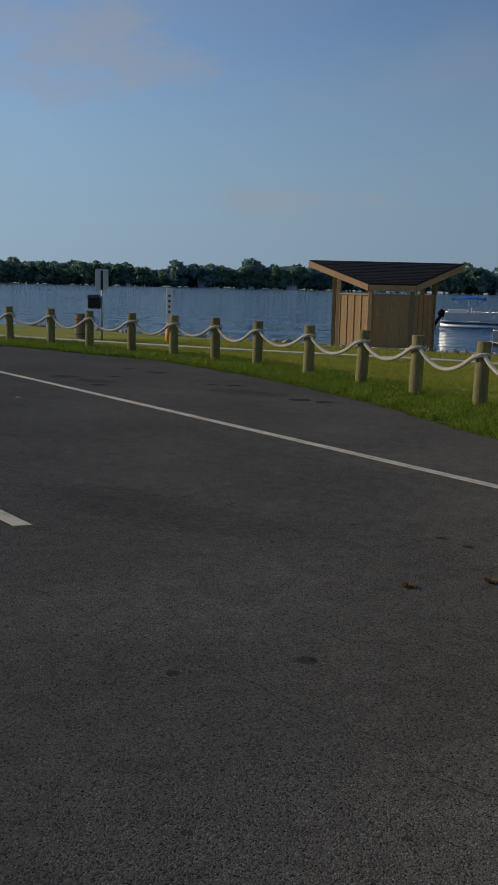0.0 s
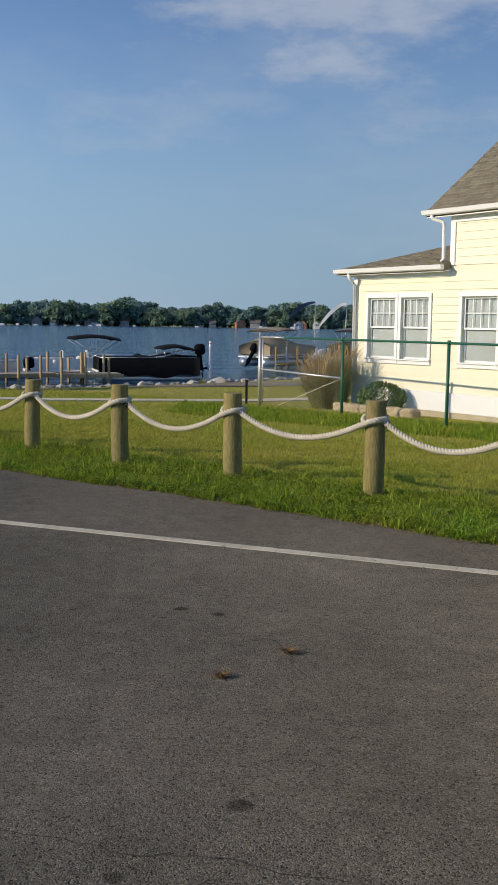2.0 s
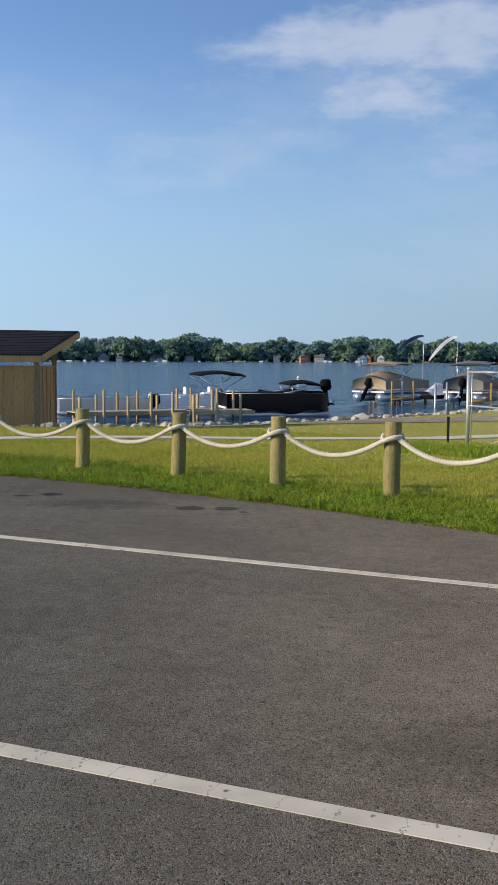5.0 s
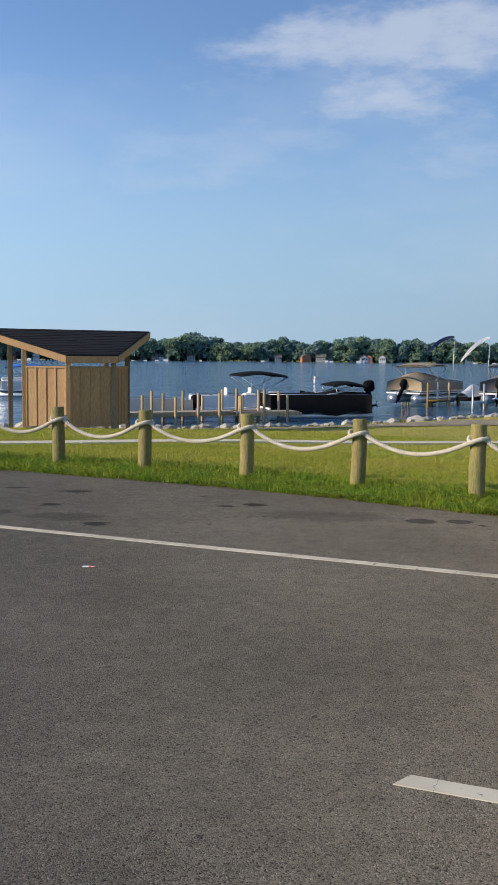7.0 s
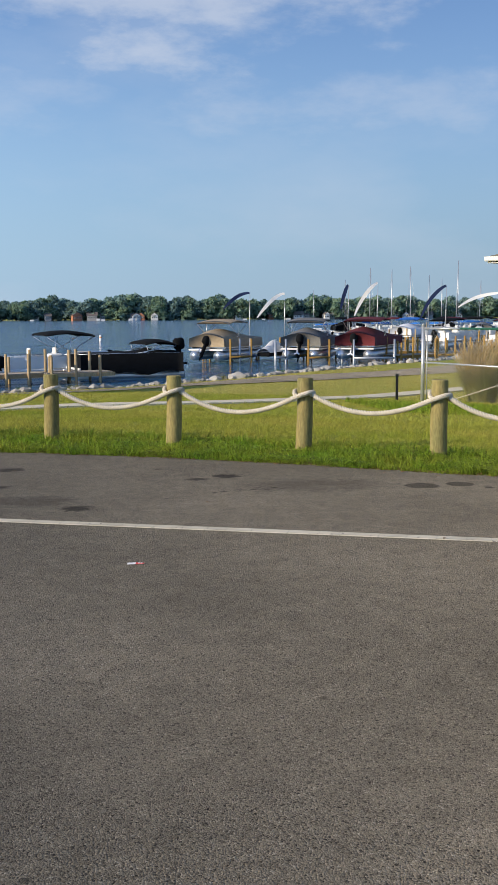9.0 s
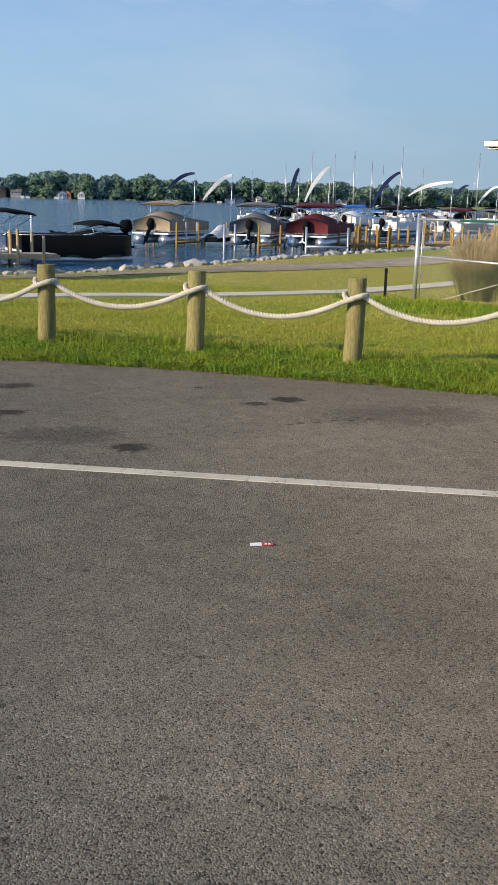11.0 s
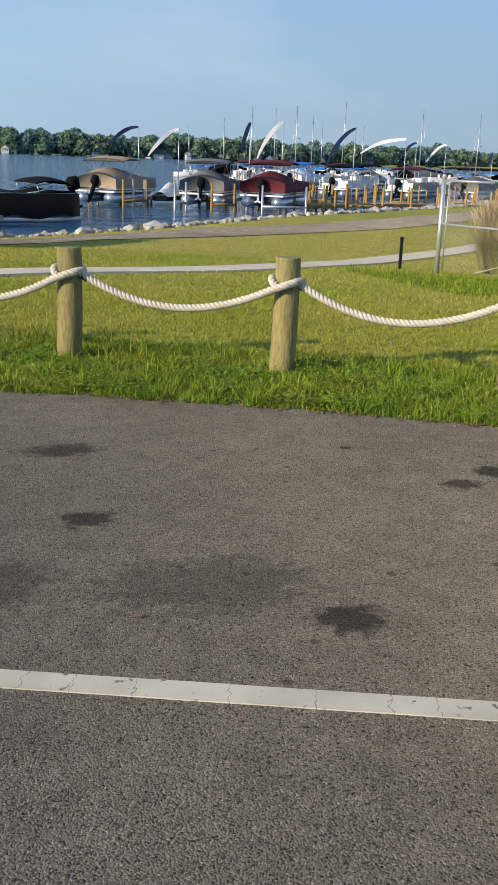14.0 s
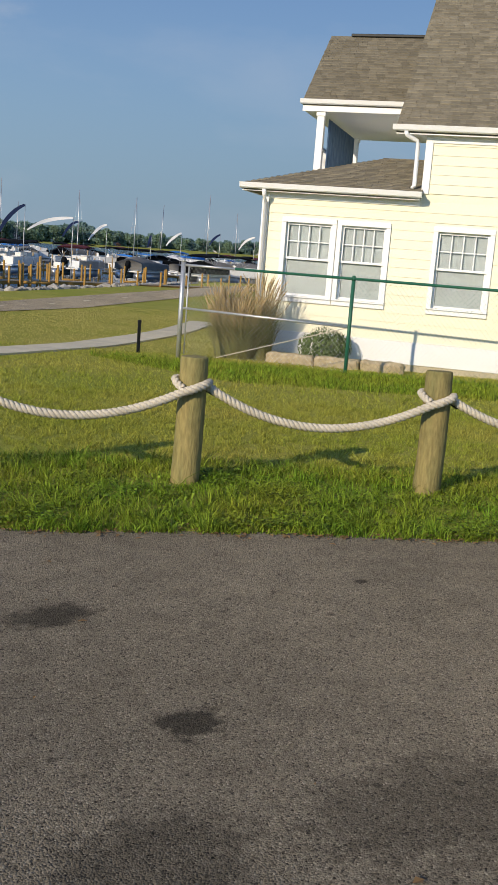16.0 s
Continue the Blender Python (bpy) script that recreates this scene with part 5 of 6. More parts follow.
            secs.append([Vector((x, 1.2 * math.sin(w), z + up + 0.17 * math.cos(w) - 0.03)) for w in np.linspace(-1.4, 1.4, 9)])
        v, f = loft(secs)
        n = len(v)
        v = v + [p - Vector((0, 0, 0.035)) for p in v]
        f = f + [tuple(j + n for j in q[::-1]) for q in f] + [tuple(range(9)), tuple(range(n - 9, n))]
        mesh_ob("bimini_top", v, f, bimini, ob, True, "stretched fabric sun top")
        for s in (-1.16, 1.16):
            for xa, xb in ((x0 + 0.1, -0.3), (x1 - 0.1, -0.9), ((x0 + x1) / 2, -0.6)):
                tube("strut", [(xb, s, 1.06), (xa, s * 0.98, z - 0.02)], 0.02, M_ALU, ob, 6)
    motor(ob, -h - 0.05, motor_mat or M_BLACK, tilt, motor_up)
    return ob


def boat_pose(stern, bow):
    d = bow - stern
    c = (stern + bow) / 2
    return Matrix.Translation((c.x, c.y, WATER_Z)) @ pose(0, 0, 0, 0, 0, math.degrees(math.atan2(d.y, d.x)))


# near dock with the open boat and the black covered boat
dock(Vector((-11.4, 40.3, WATER_Z)), Vector((-5.2, 44.2, WATER_Z)), 1.3, 7, M_PILE, 1.3, "weathered plank dock on tan timber piles")
dock(Vector((-6.6, 42.7, WATER_Z)), Vector((-3.7, 43.8, WATER_Z)), 1.2, 3, M_PILE, 1.35, "plank dock on yellow-tan timber piles beside the covered boat")
pontoon_boat(boat_pose(Vector((-3.6, 49.6, 0)), Vector((-9.5, 47.4, 0))), "open white pontoon boat with a black sun top at the dock", None, M_BLACK, M_GEL, lift=-0.02)
pontoon_boat(boat_pose(Vector((-0.5, 48.0, 0)), Vector((-5.6, 46.4, 0))), "pontoon boat under a black cover with a folded sun top", M_BLACK, M_BLACK, M_BLACK, lift=0.1, fold=True, tilt=8, length=5.5, peak=0.2, skirt=0.16, motor_up=0.5)
pontoon_boat(boat_pose(Vector((-9.0, 46.4, 0)), Vector((-13.6, 44.6, 0))), "white pontoon boat with bench seats behind the dock", None, None, M_ALU, lift=-0.15, tilt=4, length=5.0, seats=False)
pontoon_boat(boat_pose(Vector((-26.0, 67.0, 0)), Vector((-21.5, 69.0, 0))), "grey pontoon boat with a blue sun top", None, M_BLUE, M_ALU, lift=0.1, length=5.4)

# marina
pontoon_boat(boat_pose(bearing(5.9, 61.0), bearing(8.4, 66.0)), "pontoon boat under a tan cover on a boat lift", M_TAN, M_TAN, M_ALU, lift=0.45, tilt=40, length=5.5)
pontoon_boat(boat_pose(bearing(11.4, 60.5), bearing(12.7, 66.3)), "pontoon boat under a grey cover on a boat lift", M_GREY, M_GREY, M_GEL, lift=0.5, tilt=25, length=6.0)
pontoon_boat(boat_pose(bearing(14.5, 59.5), bearing(16.2, 65.6)), "pontoon boat under a maroon cover with a maroon sun top", M_RED, M_RED, M_ALU, lift=0.55, tilt=20, length=6.4)
ski = thing("jet_ski", boat_pose(bearing(9.2, 61), bearing(10.4, 64)) @ Matrix.Translation((0, 0, 0.5)), "small covered white and black watercraft on a lift", "watercraft")
secs = [[Vector((x, y * w, z0 + (0.32 - 0.3 * abs(y) ** 2) * hh)) for y in (-1, -0.8, -0.4, 0, 0.4, 0.8, 1)] for x, w, z0, hh in ((-1.4, 0.45, 0.1, 0.9), (-0.7, 0.52, 0.12, 1.4), (0.0, 0.52, 0.12, 2.4), (0.7, 0.45, 0.16, 2.0), (1.4, 0.1, 0.35, 0.8))]
v, f = loft(secs)
mesh_ob("hull_top", v, f, M_GEL, ski, True)
box("hull_base", (-1.4, -0.45, -0.1), (1.1, 0.45, 0.12), M_BLACK, ski, 0.06)
dock(bearing(5.5, 66), bearing(18.5, 69), 1.2, 9, M_YEL, 1.35, "marina dock with yellow timber piles", both=True)
dock(bearing(16.6, 61), bearing(20.6, 66), 1.2, 7, M_YEL, 1.4, "marina finger dock with close yellow piles")
dock(bearing(20.5, 66), bearing(33, 78), 1.2, 10, M_YEL, 1.3, "long marina dock with yellow piles and rails")
dock(bearing(21, 90), bearing(38, 112), 1.3, 12, M_YEL, 1.3, "further marina dock with yellow piles")
dock(bearing(14, 96), bearing(26, 108), 1.3, 12, M_PILE, 1.5, "further marina dock with tan piles")
dock(bearing(18, 135), bearing(40, 160), 1.4, 18, M_PILE, 1.7, "far marina dock with pale piles")


def lift_frame(a, b, mat):
    """Four poles and a cross rail of a boat lift."""
    d = b - a
    ob = thing("boat_lift", Matrix.Translation(a) @ pose(0, 0, 0, 0, 0, math.degrees(math.atan2(d.y, d.x))), "boat lift of upright poles and a cross rail", "boat lift", "boat lifts")
    w = d.length
    for x in (0, w):
        for y in (0, 3.2):
            tube("pole", [(x, y, -1.3), (x, y, 1.5)], 0.065, mat, ob, 8)
    tube("cross_rail", [(0, 0, 0.42), (w, 0, 0.42)], 0.07, mat, ob, 8)
    tube("cross_rail", [(0, 3.2, 0.42), (w, 3.2, 0.42)], 0.07, mat, ob, 8)


for b0, b1, r, mt in ((7.4, 8.6, 60.5, M_YEL), (11.9, 13.1, 58.8, M_YEL), (10.0, 10.6, 59, M_GALV), (14.5, 16.8, 58, M_GALV), (19.2, 21.0, 63, M_YEL), (22.5, 24.0, 68, M_YEL), (26, 27.2, 72, M_YEL)):
    lift_frame(bearing(b0, r), bearing(b1, r + 0.6), mt)

boats = [pontoon_boat(boat_pose(bearing(19.0, 84), bearing(20.5, 89)), "white pontoon boat with a dark sun top in the marina", None, M_BLACK, M_GEL, lift=0.4, group="marina boats", tilt=30),
         pontoon_boat(boat_pose(bearing(22.5, 86), bearing(24.0, 91)), "pontoon boat with a maroon sun top in the marina", None, M_RED, M_ALU, lift=0.4, group="marina boats"),
         pontoon_boat(boat_pose(bearing(26.0, 90), bearing(27.6, 95)), "pontoon boat under a grey cover in the marina", M_GREY, None, M_GEL, lift=0.4, group="marina boats"),
         pontoon_boat(boat_pose(bearing(29.5, 92), bearing(31.0, 97)), "pontoon boat under a black cover in the marina", M_BLACK, M_BLACK, M_ALU, lift=0.4, group="marina boats"),
         pontoon_boat(boat_pose(bearing(17.0, 100), bearing(18.4, 105)), "pontoon boat with a blue sun top in the marina", M_WFAB, M_BLUE, M_GEL, lift=0.4, group="marina boats")]
rng = random.Random(4)
for i in range(54):
    b = rng.uniform(13.5, 45) if i < 34 else rng.uniform(24, 42)
    r = rng.uniform(104, 190) if b < 30 else rng.uniform(92, 190)
    p = bearing(b, r, WATER_Z + 0.4)
    copy_thing(boats[(0, 1, 3, 2, 0, 3, 1, 0, 3, 4)[i % 10]], Matrix.Translation(p) @ pose(0, 0, 0, 0, 0, rng.choice((15, 60, 75, -100, 170)) + rng.uniform(-8, 8)))


def sail_boat(m, h):
    ob = thing("sailing_boat", m, "white sailing boat with bare mast and furled sail", "sailing boat", "sailing boats")
    secs = [[Vector((x, y * w, z)) for y, z in ((-1, 0.85), (-0.92, 0.3), (-0.4, -0.2), (0, -0.3), (0.4, -0.2), (0.92, 0.3), (1, 0.85))] for x, w in ((-3.2, 0.75), (-1.5, 1.1), (0.5, 1.15), (2.2, 0.7), (3.4, 0.05))]
    v, f = loft(secs)
    mesh_ob("hull", v, f, M_GEL, ob, True)
    box("deck", (-3.1, -0.75, 0.78), (2.0, 0.75, 0.84), M_GEL, ob, 0.01)
    box("cabin", (-0.8, -0.65, 0.84), (1.6, 0.65, 1.2), M_GEL, ob, 0.08)
    tube("mast", [(0.6, 0, 0.8), (0.6, 0, h)], [0.06, 0.045], M_GALV, ob, 8)
    tube("boom", [(0.6, 0, 1.7), (-2.6, 0, 1.75)], 0.05, M_GALV, ob, 8)
    tube("furled_sail", [(0.4, 0, 1.82), (-1.0, 0, 1.88), (-2.5, 0, 1.86)], [0.14, 0.12, 0.08], M_BLUE, ob, 8)
    for s in (-0.9, 0.9):
        tube("stay", [(0.4, s, 0.85), (0.6, 0, h - 0.1)], 0.012, M_GALV, ob, 4)
    tube("spreader", [(0.6, -0.6, h * 0.6), (0.6, 0.6, h * 0.6)], 0.02, M_GALV, ob, 6)
    return ob


first_sail = sail_boat(Matrix.Translation(bearing(16.2, 128)) @ pose(0, 0, 0, 0, 0, 20), 8.6)
for i, (b, r, s) in enumerate(((13.6, 140, 0.9), (15.1, 132, 1.05), (17.6, 120, 1.0), (18.7, 136, 0.95), (20.3, 126, 1.1), (21.4, 150, 0.9), (24.2, 130, 1.05), (26.8, 118, 0.95), (28.6, 142, 1.0), (30.8, 125, 1.1), (33.0, 150, 1.0), (35.5, 140, 1.0), (38, 150, 1.05), (19.4, 160, 1.0), (12.2, 150, 0.8))):
    copy_thing(first_sail, Matrix.Translation(bearing(b, r)) @ pose(0, 0, 0, 0, 1.5 * math.sin(i), 20 + 37 * i) @ Matrix.Diagonal((s, s, s, 1)))


def feather_flag(p, h, mat, seed, label, turn, reach, drop):
    ob = thing("feather_flag", Matrix.Translation(p) @ pose(0, 0, 0, 0, 0, -turn), label, "flag", "feather flags along the docks")
    tube("pole", [(0, 0, -0.6), (0, 0, h * 0.6), (0.03, 0, h)], [0.035, 0.028, 0.015], M_GALV, ob, 6)
    k = 16
    v, f = [], []
    for i in range(k):
        t = i / (k - 1)
        c = Vector((-reach * (1.25 * t - 0.25 * t * t), 0.1 * math.sin(6 * t + seed), h - 0.04 - drop * t ** 1.45 + 0.05 * math.sin(5 * t + seed)))
        slope = Vector((-reach * (1.25 - 0.5 * t), 0, -drop * 1.45 * max(t, 0.02) ** 0.45)).normalized()
        wd = 0.03 + 0.095 * math.sin(math.pi * min(1, t * 0.85 + 0.12)) ** 0.9
        across = Vector((-slope.z, 0.15, slope.x)) * wd
        v += [c - across, c + across]
    f = [(2 * i, 2 * i + 2, 2 * i + 3, 2 * i + 1) for i in range(k - 1)]
    n = len(v)
    v = v + [q + Vector((0, 0.012, 0)) for q in v]
    f = f + [tuple(j + n for j in q[::-1]) for q in f]
    mesh_ob("banner", v, f, mat, ob, True, "long tapering banner streaming in the wind")


for i, (fx, fy, h, reach, drop) in enumerate(((6.4, 69.9, 4.56, 1.9, 1.1), (8.5, 67.4, 4.42, 1.9, 1.6), (12.3, 64.4, 4.90, 0.5, 1.6), (13.9, 62.9, 5.03, 1.5, 2.2), (19.1, 64.3, 4.93, 1.7, 2.3), (26.2, 72.1, 4.62, 3.2, 1.1), (35.9, 90.8, 4.75, 1.4, 1.4), (39.2, 91.4, 4.68, 1.7, 1.5), (44.2, 91.5, 4.01, 0.3, 1.1), (48.8, 93.3, 4.58, 1.5, 1.4), (54.4, 94.5, 4.84, 1.1, 1.3), (59.8, 95.6, 4.90, 1.7, 1.5))):
    feather_flag(Vector((fx, fy, WATER_Z)), h, M_NAVY if i % 2 == 0 else M_WFAB, i, ("navy" if i % 2 == 0 else "white") + " feather flag on a tall pole over the docks", math.degrees(math.atan2(fx - VIEW[0], fy - VIEW[1])), reach, drop)

buoy = thing("buoy", Matrix.Translation((-4.5, 117.0, WATER_Z)), "small white marker buoy with a dark band", "buoy")
tube("float", [(0, 0, -0.3), (0, 0, 0.1), (0, 0, 0.75)], [0.2, 0.17, 0.14], M_GEL, buoy, 12)
tube("band", [(0, 0, 0.4), (0, 0, 0.5)], 0.165, M_ORANGE, buoy, 12)

# ---- riprap along the shore ----
def stone_vf(c, size, rnd):
    bm = bmesh.new()
    bmesh.ops.create_icosphere(bm, subdivisions=1, radius=1)
    sc = Vector((size * rnd.uniform(0.8, 1.4), size * rnd.uniform(0.7, 1.1), size * rnd.uniform(0.45, 0.8)))
    off = Vector((rnd.random() * 50, 0, 0))
    v = []
    for q in bm.verts:
        p = q.co * (1 + 0.28 * noise.noise(q.co * 1.4 + off))
        v.append(Vector((p.x * sc.x, p.y * sc.y, p.z * sc.z)))
    f = [tuple(q.index for q in fc.verts) for fc in bm.faces]
    bm.free()
    m = Matrix.Rotation(rnd.uniform(0, 6.28), 3, "Z")
    return [m @ q + c for q in v], f


rr = random.Random(9)
stones = []
for i in range(1900):
    x = rr.uniform(-34, 34)
    q = rr.uniform(-1.0, 1.3)
    y = float(np.interp(x, SHORE_X, SHORE_Y)) - q / 0.78
    stones.append(stone_vf(Vector((x, y, gz(x, y) + 0.05)), rr.uniform(0.1, 0.27) * (1.6 if rr.random() < 0.08 else 0.95), rr))
tagged(mesh_ob("riprap", *joined(stones), M_ROCK), "pale limestone riprap along the water's edge", "rocks", kind="stuff")

# ---- far bank: woods and cottages ----
FAR_B = [-75, -50, -30, -10, 5, 18, 28, 40, 60]
FAR_R = [560, 600, 640, 690, 700, 760, 900, 1050, 1150]


def far_place(b, extra=0.0):
    r = float(np.interp(b, FAR_B, FAR_R)) + extra
    p = bearing(b, r)
    return p


def woods(seed, count, mat, name, label, back):
    """Broad crowns of leaf sprays set over a few lumps each, low boughs down to the bank."""
    rn = np.random.RandomState(seed)
    vs, base = [], 0
    for i in range(count):
        b = rn.uniform(-58, 58)
        deep = rn.rand()
        p = far_place(b, rn.uniform(8, 22) + back * 60 * deep)
        h = float(np.interp(b, [-50, -25], [0.72, 0.92])) * rn.uniform(11.5, 17.5) * (1 + 0.16 * math.sin(b * 0.9) * math.sin(b * 0.37 + 1)) + (rn.uniform(0, 4) if rn.rand() < 0.1 else 0)
        w = h * rn.uniform(0.36, 0.56)
        for k in range(rn.randint(8, 13)):
            up = rn.uniform(0.12, 0.86) if k else 0.8
            rl = w * rn.uniform(0.42, 0.66) * (1.15 - 0.5 * up)
            a0, off = rn.uniform(0, 6.283), w * rn.uniform(0.1, 0.75) * (1 - 0.8 * max(0.0, up - 0.4)) * (1 if k else 0.1)
            c0 = np.array([p.x + off * math.cos(a0), p.y + off * math.sin(a0), WATER_Z + 0.3 + h * up])
            n = 40
            d = rn.normal(0, 1, (n, 3))
            d /= np.linalg.norm(d, axis=1)[:, None]
            d[:, 2] = np.where(d[:, 2] < -0.5, -d[:, 2], d[:, 2])
            c = c0 + d * (rl * rn.uniform(0.8, 1.08, (n, 1))) * np.array([1, 1, 0.82])
            tilt = d + rn.normal(0, 0.75, (n, 3))
            tilt /= np.linalg.norm(tilt, axis=1)[:, None]
            t1 = np.cross(tilt, rn.normal(0, 1, (n, 3)))
            t1 /= np.linalg.norm(t1, axis=1)[:, None]
            t2 = np.cross(tilt, t1)
            size = rl * rn.uniform(0.24, 0.5, (n, 1))
            vs.append(np.stack([c + t1 * size, c - t1 * size * 0.5 + t2 * size * 0.85, c - t1 * size * 0.5 - t2 * size * 0.85], 1).reshape(-1, 3))
    v = np.concatenate(vs)
    n = len(v)
    me = bpy.data.meshes.new(name)
    me.vertices.add(n)
    me.vertices.foreach_set("co", v.astype(np.float32).ravel())
    me.loops.add(n)
    me.loops.foreach_set("vertex_index", np.arange(n, dtype=np.int32))
    me.polygons.add(n // 3)
    me.polygons.foreach_set("loop_start", np.arange(0, n, 3, dtype=np.int32))
    me.update(calc_edges=True)
    me.materials.append(mat)
    return tagged(new(name, me), label, "woods", kind="stuff")


# the haze over the far bank is carried by these leaf colours
woods(1, 1900, M_LEAF, "far_woods", "continuous green woods along the far bank, paled and blued for haze", 1.0)
woods(2, 330, M_LEAF2, "far_trees", "lighter green trees standing before the far woods, colour paled for haze", 0.0)


def cottage(p, w, d, h, mat, turn, label, gabled):
    ob = thing("cottage", Matrix.Translation(p) @ pose(0, 0, 0, 0, 0, turn), label, "house", "cottages on the far bank")
    box("wall", (-w / 2, -d / 2, -2.5), (w / 2, d / 2, h), mat, ob, 0.05)
    x0, y0, up = w / 2 + 0.5, d / 2 + 0.5, h + min(w, d) * 0.46
    ridge = [(0, -y0, up), (0, y0, up)] if gabled else [(-x0, 0, up), (x0, 0, up)]
    v = [(-x0, -y0, h), (x0, -y0, h), (x0, y0, h), (-x0, y0, h)] + ridge
    f = [(3, 0, 4, 5), (1, 2, 5, 4), (0, 1, 4), (2, 3, 5), (3, 2, 1, 0)] if gabled else [(0, 1, 5, 4), (2, 3, 4, 5), (1, 2, 5), (3, 0, 4), (3, 2, 1, 0)]
    mesh_ob("roof", v, f, M_ROOFF, ob)
    if gabled:
        mesh_ob("gable", [(-w / 2, -y0 - 0.03, h), (w / 2, -y0 - 0.03, h), (0, -y0 - 0.03, up - 0.3), (-w / 2, -y0 + 0.1, h), (w / 2, -y0 + 0.1, h), (0, -y0 + 0.1, up - 0.3)], [(0, 1, 2), (5, 4, 3), (0, 2, 5, 3), (1, 4, 5, 2), (0, 3, 4, 1)], mat, ob)
    for s in (-0.3, 0.0, 0.3):
        win = box("window", (w * s - 0.42, -d / 2 - 0.09, 0.7), (w * s + 0.42, -d / 2 - 0.01, 1.7), M_WHITE, ob, 0.02)
        box("pane", (w * s - 0.34, -d / 2 - 0.13, 0.78), (w * s + 0.34, -d / 2 - 0.095, 1.62), M_PANE, win, 0.0)


rc = random.Random(12)
for i in range(64):
    b = rc.uniform(-20, 40) if i > 10 else rc.uniform(-56, -20)
    p = far_place(b, rc.uniform(8, 17))
    p.z = WATER_Z + 0.9
    k = rc.random()
    cm, ct = (M_WALLA, "white") if k < 0.42 else ((M_WALLC, "grey") if k < 0.85 else (M_WALLB, "brick"))
    cottage(p, rc.uniform(3.5, 7.5), rc.uniform(4.0, 6.0), rc.uniform(1.8, 2.7), cm, -b + rc.uniform(-20, 20), "distant " + ct + " lakeside cottage under trees", i % 2 == 0)
jet = []
for i in range(60):
    b = rc.uniform(-30, 42)
    p = far_place(b, -rc.uniform(3, 10))
    jet.append(([q + Vector((p.x, p.y, WATER_Z)) for q in box_vf((-rc.uniform(0.5, 2.0), -1.0, 0.0), (rc.uniform(0.5, 2.0), 1.0, rc.uniform(0.4, 1.3)))[0]], box_vf((0, 0, 0), (1, 1, 1))[1]))
tagged(mesh_ob("far_boats", *joined(jet), M_GEL), "tiny white boats and jetties along the far bank", "boats", kind="stuff")

# weeds among the stones at the water's edge
for i, (wx, back) in enumerate(((-9.6, 0.6), (-8.4, 0.9), (-7.6, 0.5), (-6.7, 0.9), (-5.9, 0.6), (-5.0, 1.0), (-3.4, 0.7), (-0.6, 0.8), (0.6, 0.9), (3.5, 1.0), (-12.5, 0.8), (6.0, 1.0))):
    wy = float(np.interp(wx, SHORE_X, SHORE_Y)) - back
    tuft("shore_weed", (wx, wy, gz(wx, wy)), 240, 0.32 + 0.08 * math.sin(5 * i), 0.55, M_REED if i % 3 else M_SHRUB, "rough weeds growing among the shore stones", "weeds")

# two dry tufts growing through the asphalt
for x, y in ((3.58, 0.71), (3.87, 1.05)):
    tuft("dry_tuft", (x, y, 0.004), 70, 0.028, 0.055, M_LEAFD, "small dry brown tuft growing through the asphalt", "weeds")

# ---- grass ----
EX, EY = np.array([p[0] for p in ragged]), np.array([p[1] for p in ragged])
PX, PY = np.array([p.x for p in path_line]), np.array([p.y for p in path_line])
WX, WY = np.array([p.x for p in walk_line]), np.array([p.y for p in walk_line])


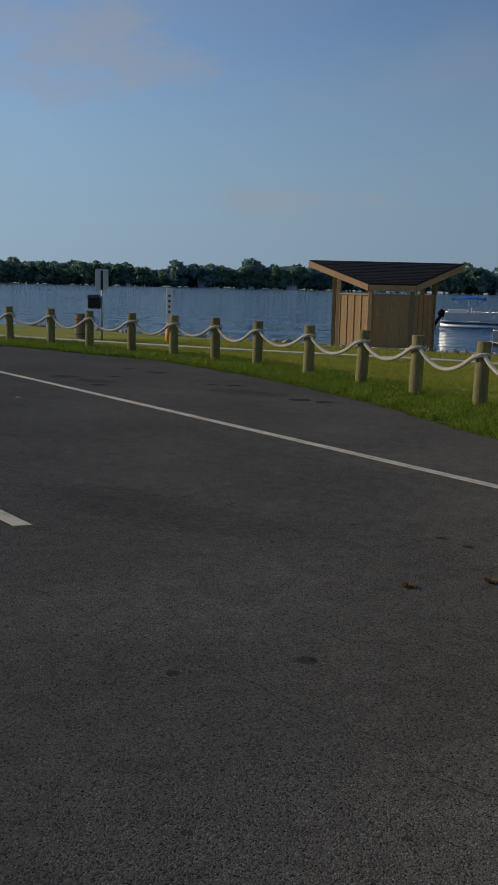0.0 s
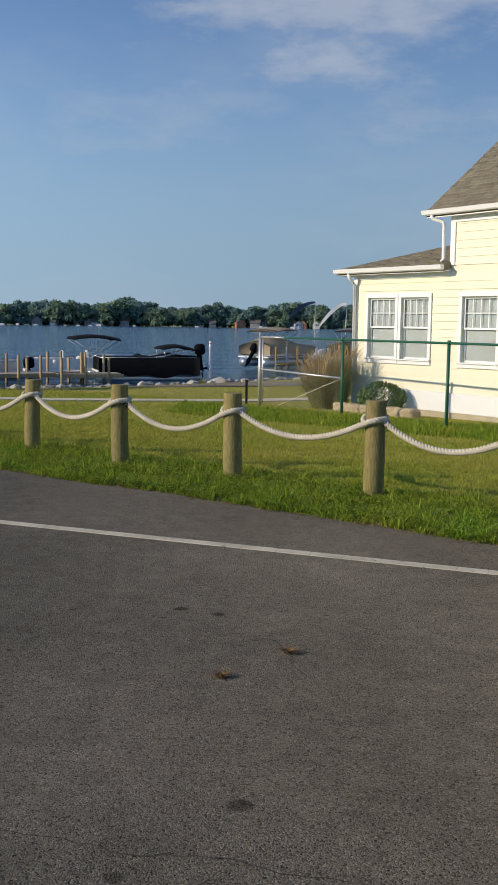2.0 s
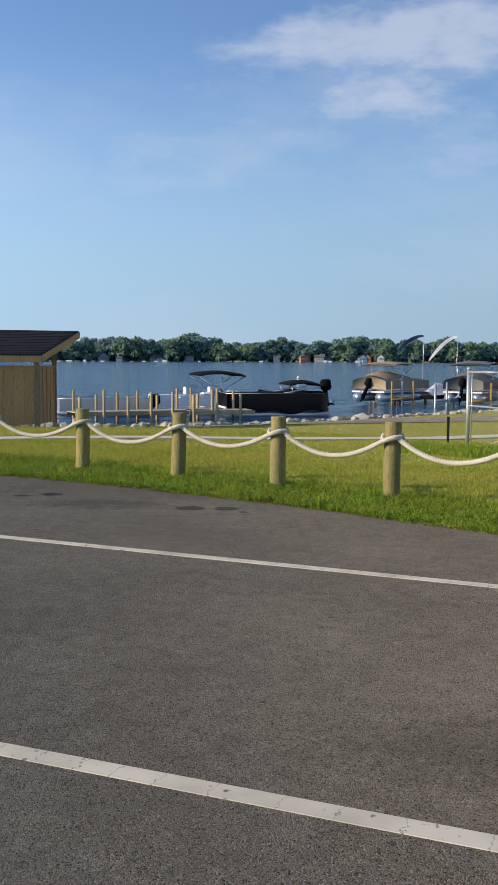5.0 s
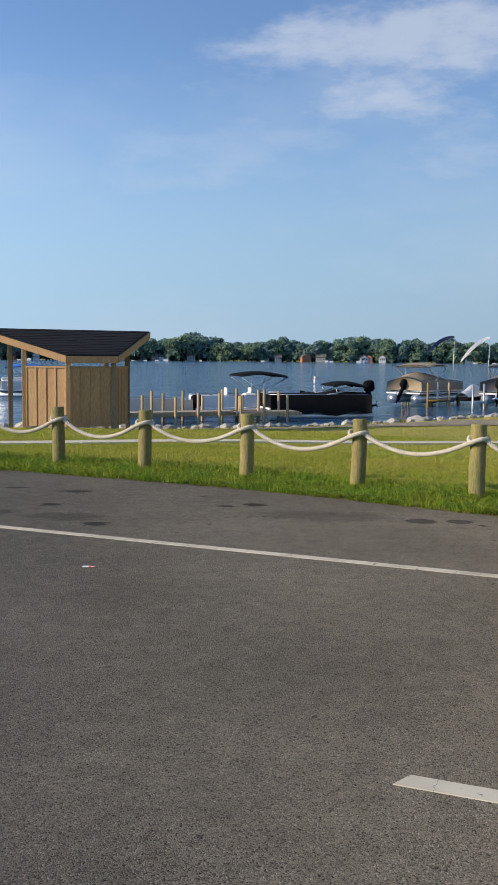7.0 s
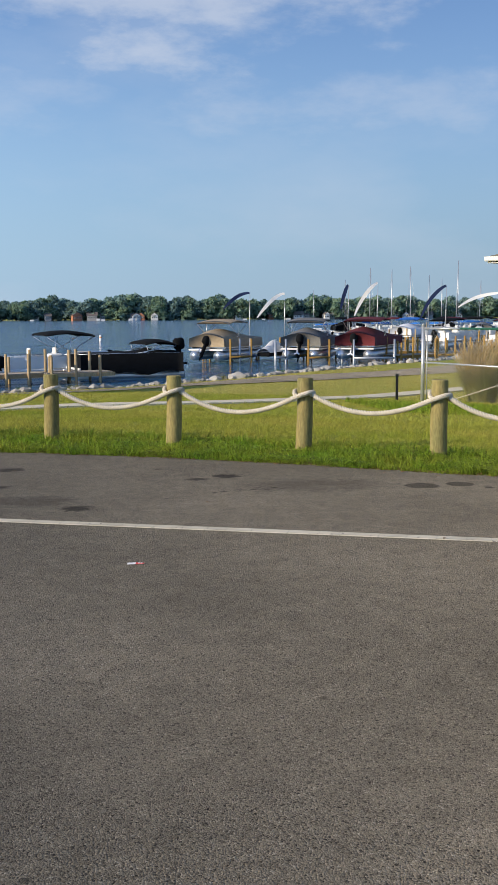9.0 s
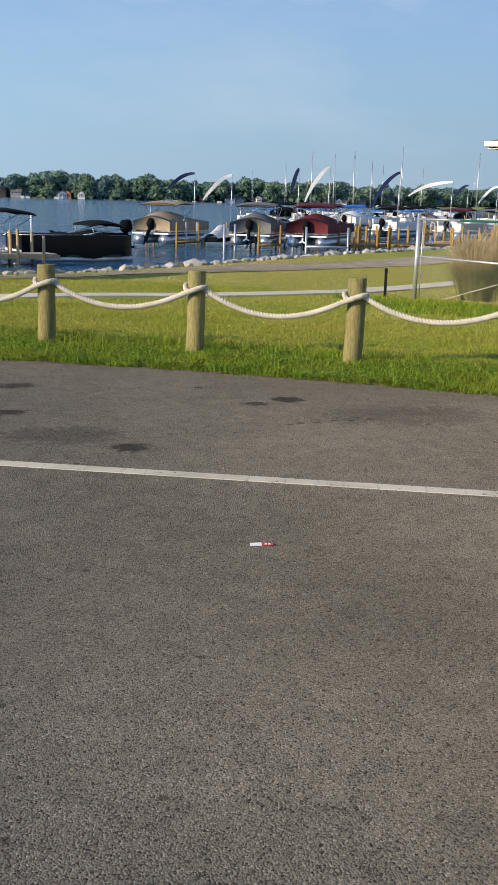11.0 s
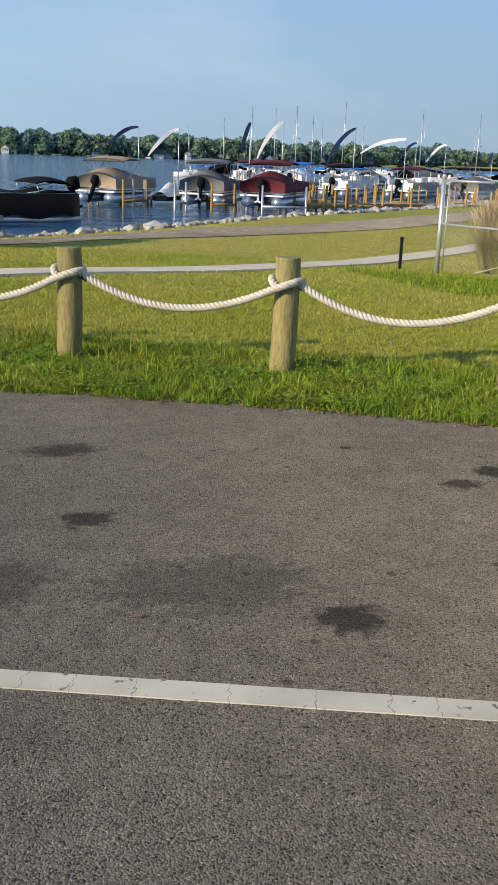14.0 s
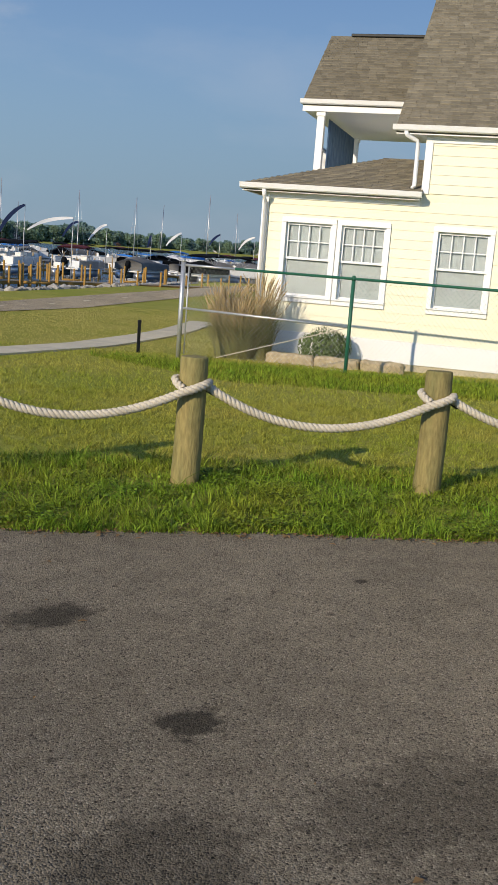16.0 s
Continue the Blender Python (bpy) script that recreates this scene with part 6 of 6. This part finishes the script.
def blades(seed, count, x0, x1, d0, d1, h0, h1, width, lean, mat, name, label, two=False, fade=0.0, clump=1.7):
    rn = np.random.RandomState(seed)
    x = rn.uniform(x0, x1, count)
    d = d0 + (d1 - d0) * rn.rand(count) ** (1.0 + fade)
    y = np.interp(x, EX, EY) + d / 0.83
    patch = np.array([noise.noise(Vector((a * 1.3, b * 1.3, seed))) for a, b in zip(x[::1], y[::1])])
    keep = (patch > -0.8) & (np.abs(y - np.interp(x, WX, WY)) > 0.62) & (np.abs(y - np.interp(x, PX, PY)) > 2.2)
    local = (np.array([5.673, 21.627]) - np.stack([x, y], 1))
    keep &= ~((-local @ np.array([0.785, 0.62]) > -0.02) & (-local @ np.array([0.62, -0.785]) > 0))
    x, y, patch = x[keep], y[keep], patch[keep]
    z = ground_z(x, y)
    n = len(x)
    fine = np.array([noise.noise(Vector((a * 8.0, b * 8.0, seed + 9))) for a, b in zip(x, y)])
    h = (h0 + (h1 - h0) * rn.rand(n)) * (1 + 0.55 * patch) * np.clip(1 + clump * fine, 0.2, 2.3)
    a = rn.uniform(0, 2 * np.pi, n)
    w = width * rn.uniform(0.7, 1.3, n)
    dx, dy = np.cos(a), np.sin(a)
    b = rn.uniform(0, 2 * np.pi, n)
    ln = lean * h * rn.rand(n)
    tx, ty = np.cos(b) * ln, np.sin(b) * ln
    p0 = np.stack([x - dx * w, y - dy * w, z - 0.01], 1)
    p1 = np.stack([x + dx * w, y + dy * w, z - 0.01], 1)
    tip = np.stack([x + tx, y + ty, z + h], 1)
    if two:
        m0 = np.stack([x - dx * w * 0.8 + tx * 0.35, y - dy * w * 0.8 + ty * 0.35, z + h * 0.6], 1)
        m1 = np.stack([x + dx * w * 0.8 + tx * 0.35, y + dy * w * 0.8 + ty * 0.35, z + h * 0.6], 1)
        v = np.stack([p0, p1, m1, m0, tip], 1).reshape(-1, 3)
        k = np.arange(n)[:, None] * 5
        loops = np.concatenate([k + np.array([[0, 1, 2]]), k + np.array([[0, 2, 3]]), k + np.array([[3, 2, 4]])], 1).ravel()
        tris = 3 * n
    else:
        v = np.stack([p0, p1, tip], 1).reshape(-1, 3)
        loops = np.arange(3 * n)
        tris = n
    me = bpy.data.meshes.new(name)
    me.vertices.add(len(v))
    me.vertices.foreach_set("co", v.astype(np.float32).ravel())
    me.loops.add(3 * tris)
    me.loops.foreach_set("vertex_index", loops.astype(np.int32))
    me.polygons.add(tris)
    me.polygons.foreach_set("loop_start", np.arange(0, 3 * tris, 3, dtype=np.int32))
    me.update(calc_edges=True)
    me.materials.append(mat)
    return tagged(new(name, me), label, "grass", kind="stuff")


blades(11, 240000, -13.5, 11.0, -0.04, 1.75, 0.012, 0.06, 0.0028, 2.1, M_TALL, "verge_grass", "long rough grass and clover along the asphalt edge", True, 0.3, 2.6)
blades(12, 620000, -13.5, 11.5, 1.3, 6.2, 0.01, 0.034, 0.0042, 1.8, M_BLADE, "lawn_grass", "short mown lawn grass, yellowing in patches", clump=2.6)
blades(13, 200000, -13.5, 10.5, 6.0, 14.0, 0.012, 0.036, 0.007, 1.8, M_BLADE, "lawn_grass", "short mown lawn grass, yellowing in patches", clump=2.4)
blades(15, 240000, -22.0, 16.0, 13.5, 36.0, 0.012, 0.034, 0.011, 1.8, M_DRY, "lawn_grass", "dry mown grass between the footpath and the shore", clump=1.0)
blades(14, 45000, 1.5, 10.0, 8.6, 12.2, 0.03, 0.085, 0.005, 1.3, M_TALL, "fence_grass", "taller uncut grass under the chain-link fence", True)

# broad-leaved weeds in the verge
rw = np.random.RandomState(51)
wv, wf = [], []
for i in range(4200):
    x = rw.uniform(-11, 9)
    d = 0.03 + 1.35 * rw.rand() ** 1.4
    y = float(np.interp(x, EX, EY)) + d / 0.83
    if noise.noise(Vector((x * 1.1, y * 1.1, 15))) < 0.0:
        continue
    z = gz(x, y)
    for leaf in range(rw.randint(5, 9)):
        a = rw.uniform(0, 6.28)
        s = rw.uniform(0.016, 0.038)
        out, side = Vector((math.cos(a), math.sin(a), 0)), Vector((-math.sin(a), math.cos(a), 0)) * s * 0.26
        c = Vector((x, y, z)) + out * rw.uniform(0, 0.03)
        lift = s * rw.uniform(0.5, 1.3)
        n = len(wv)
        wv += [c, c + out * s * 0.55 + side + Vector((0, 0, lift)), c + out * s * 1.15 + Vector((0, 0, lift * 0.9)), c + out * s * 0.55 - side + Vector((0, 0, lift))]
        wf.append((n, n + 3, n + 2, n + 1))
tagged(mesh_ob("verge_weeds", wv, wf, M_TALL), "broad-leaved weeds in clumps along the asphalt edge", "weeds", kind="stuff")

rk = np.random.RandomState(33)
kv, kf = [], []
for i in range(19000):
    x = rk.uniform(-11, 8.5)
    d = 0.02 + 1.3 * rk.rand() ** 1.6
    y = float(np.interp(x, EX, EY)) + d / 0.83
    if noise.noise(Vector((x * 1.7, y * 1.7, 5))) < -0.05:
        continue
    z = gz(x, y) + rk.uniform(0.02, 0.06)
    a0 = rk.uniform(0, 6.28)
    for leaf in range(3):
        a = a0 + leaf * 2.09
        s = rk.uniform(0.008, 0.016)
        u, w = Vector((math.cos(a), math.sin(a), 0.25)) * s, Vector((-math.sin(a), math.cos(a), 0.1)) * s * 0.7
        c = Vector((x, y, z))
        n = len(kv)
        kv += [c, c + u + w, c + u * 2, c + u - w]
        kf.append((n, n + 3, n + 2, n + 1))
tagged(mesh_ob("clover", kv, kf, M_TALL), "clover and low weeds along the asphalt edge", "clover", kind="stuff")

rl = np.random.RandomState(21)
lv, lf = [], []
for i in range(3200):
    x = rl.uniform(-12, 9)
    near = rl.rand() < 0.93
    y = float(np.interp(x, EX, EY)) + (rl.normal(0.0, 0.075) if near else -rl.rand() * 4)
    if not near and i % 4:
        continue
    s = rl.uniform(0.006, 0.024)
    a = rl.uniform(0, 6.28)
    u, w = np.array([math.cos(a), math.sin(a)]) * s, np.array([-math.sin(a), math.cos(a)]) * s * 0.6
    zz = 0.012 + max(0, gz(x, y))
    n = len(lv)
    lv += [(x - u[0], y - u[1], zz), (x + w[0], y + w[1], zz + 0.006), (x + u[0], y + u[1], zz + 0.003), (x - w[0], y - w[1], zz + 0.007)]
    lf.append((n, n + 1, n + 2, n + 3))
tagged(mesh_ob("leaf_litter", lv, lf, M_LEAFD), "dry brown leaves and bits along the grass edge", "leaves", kind="stuff")
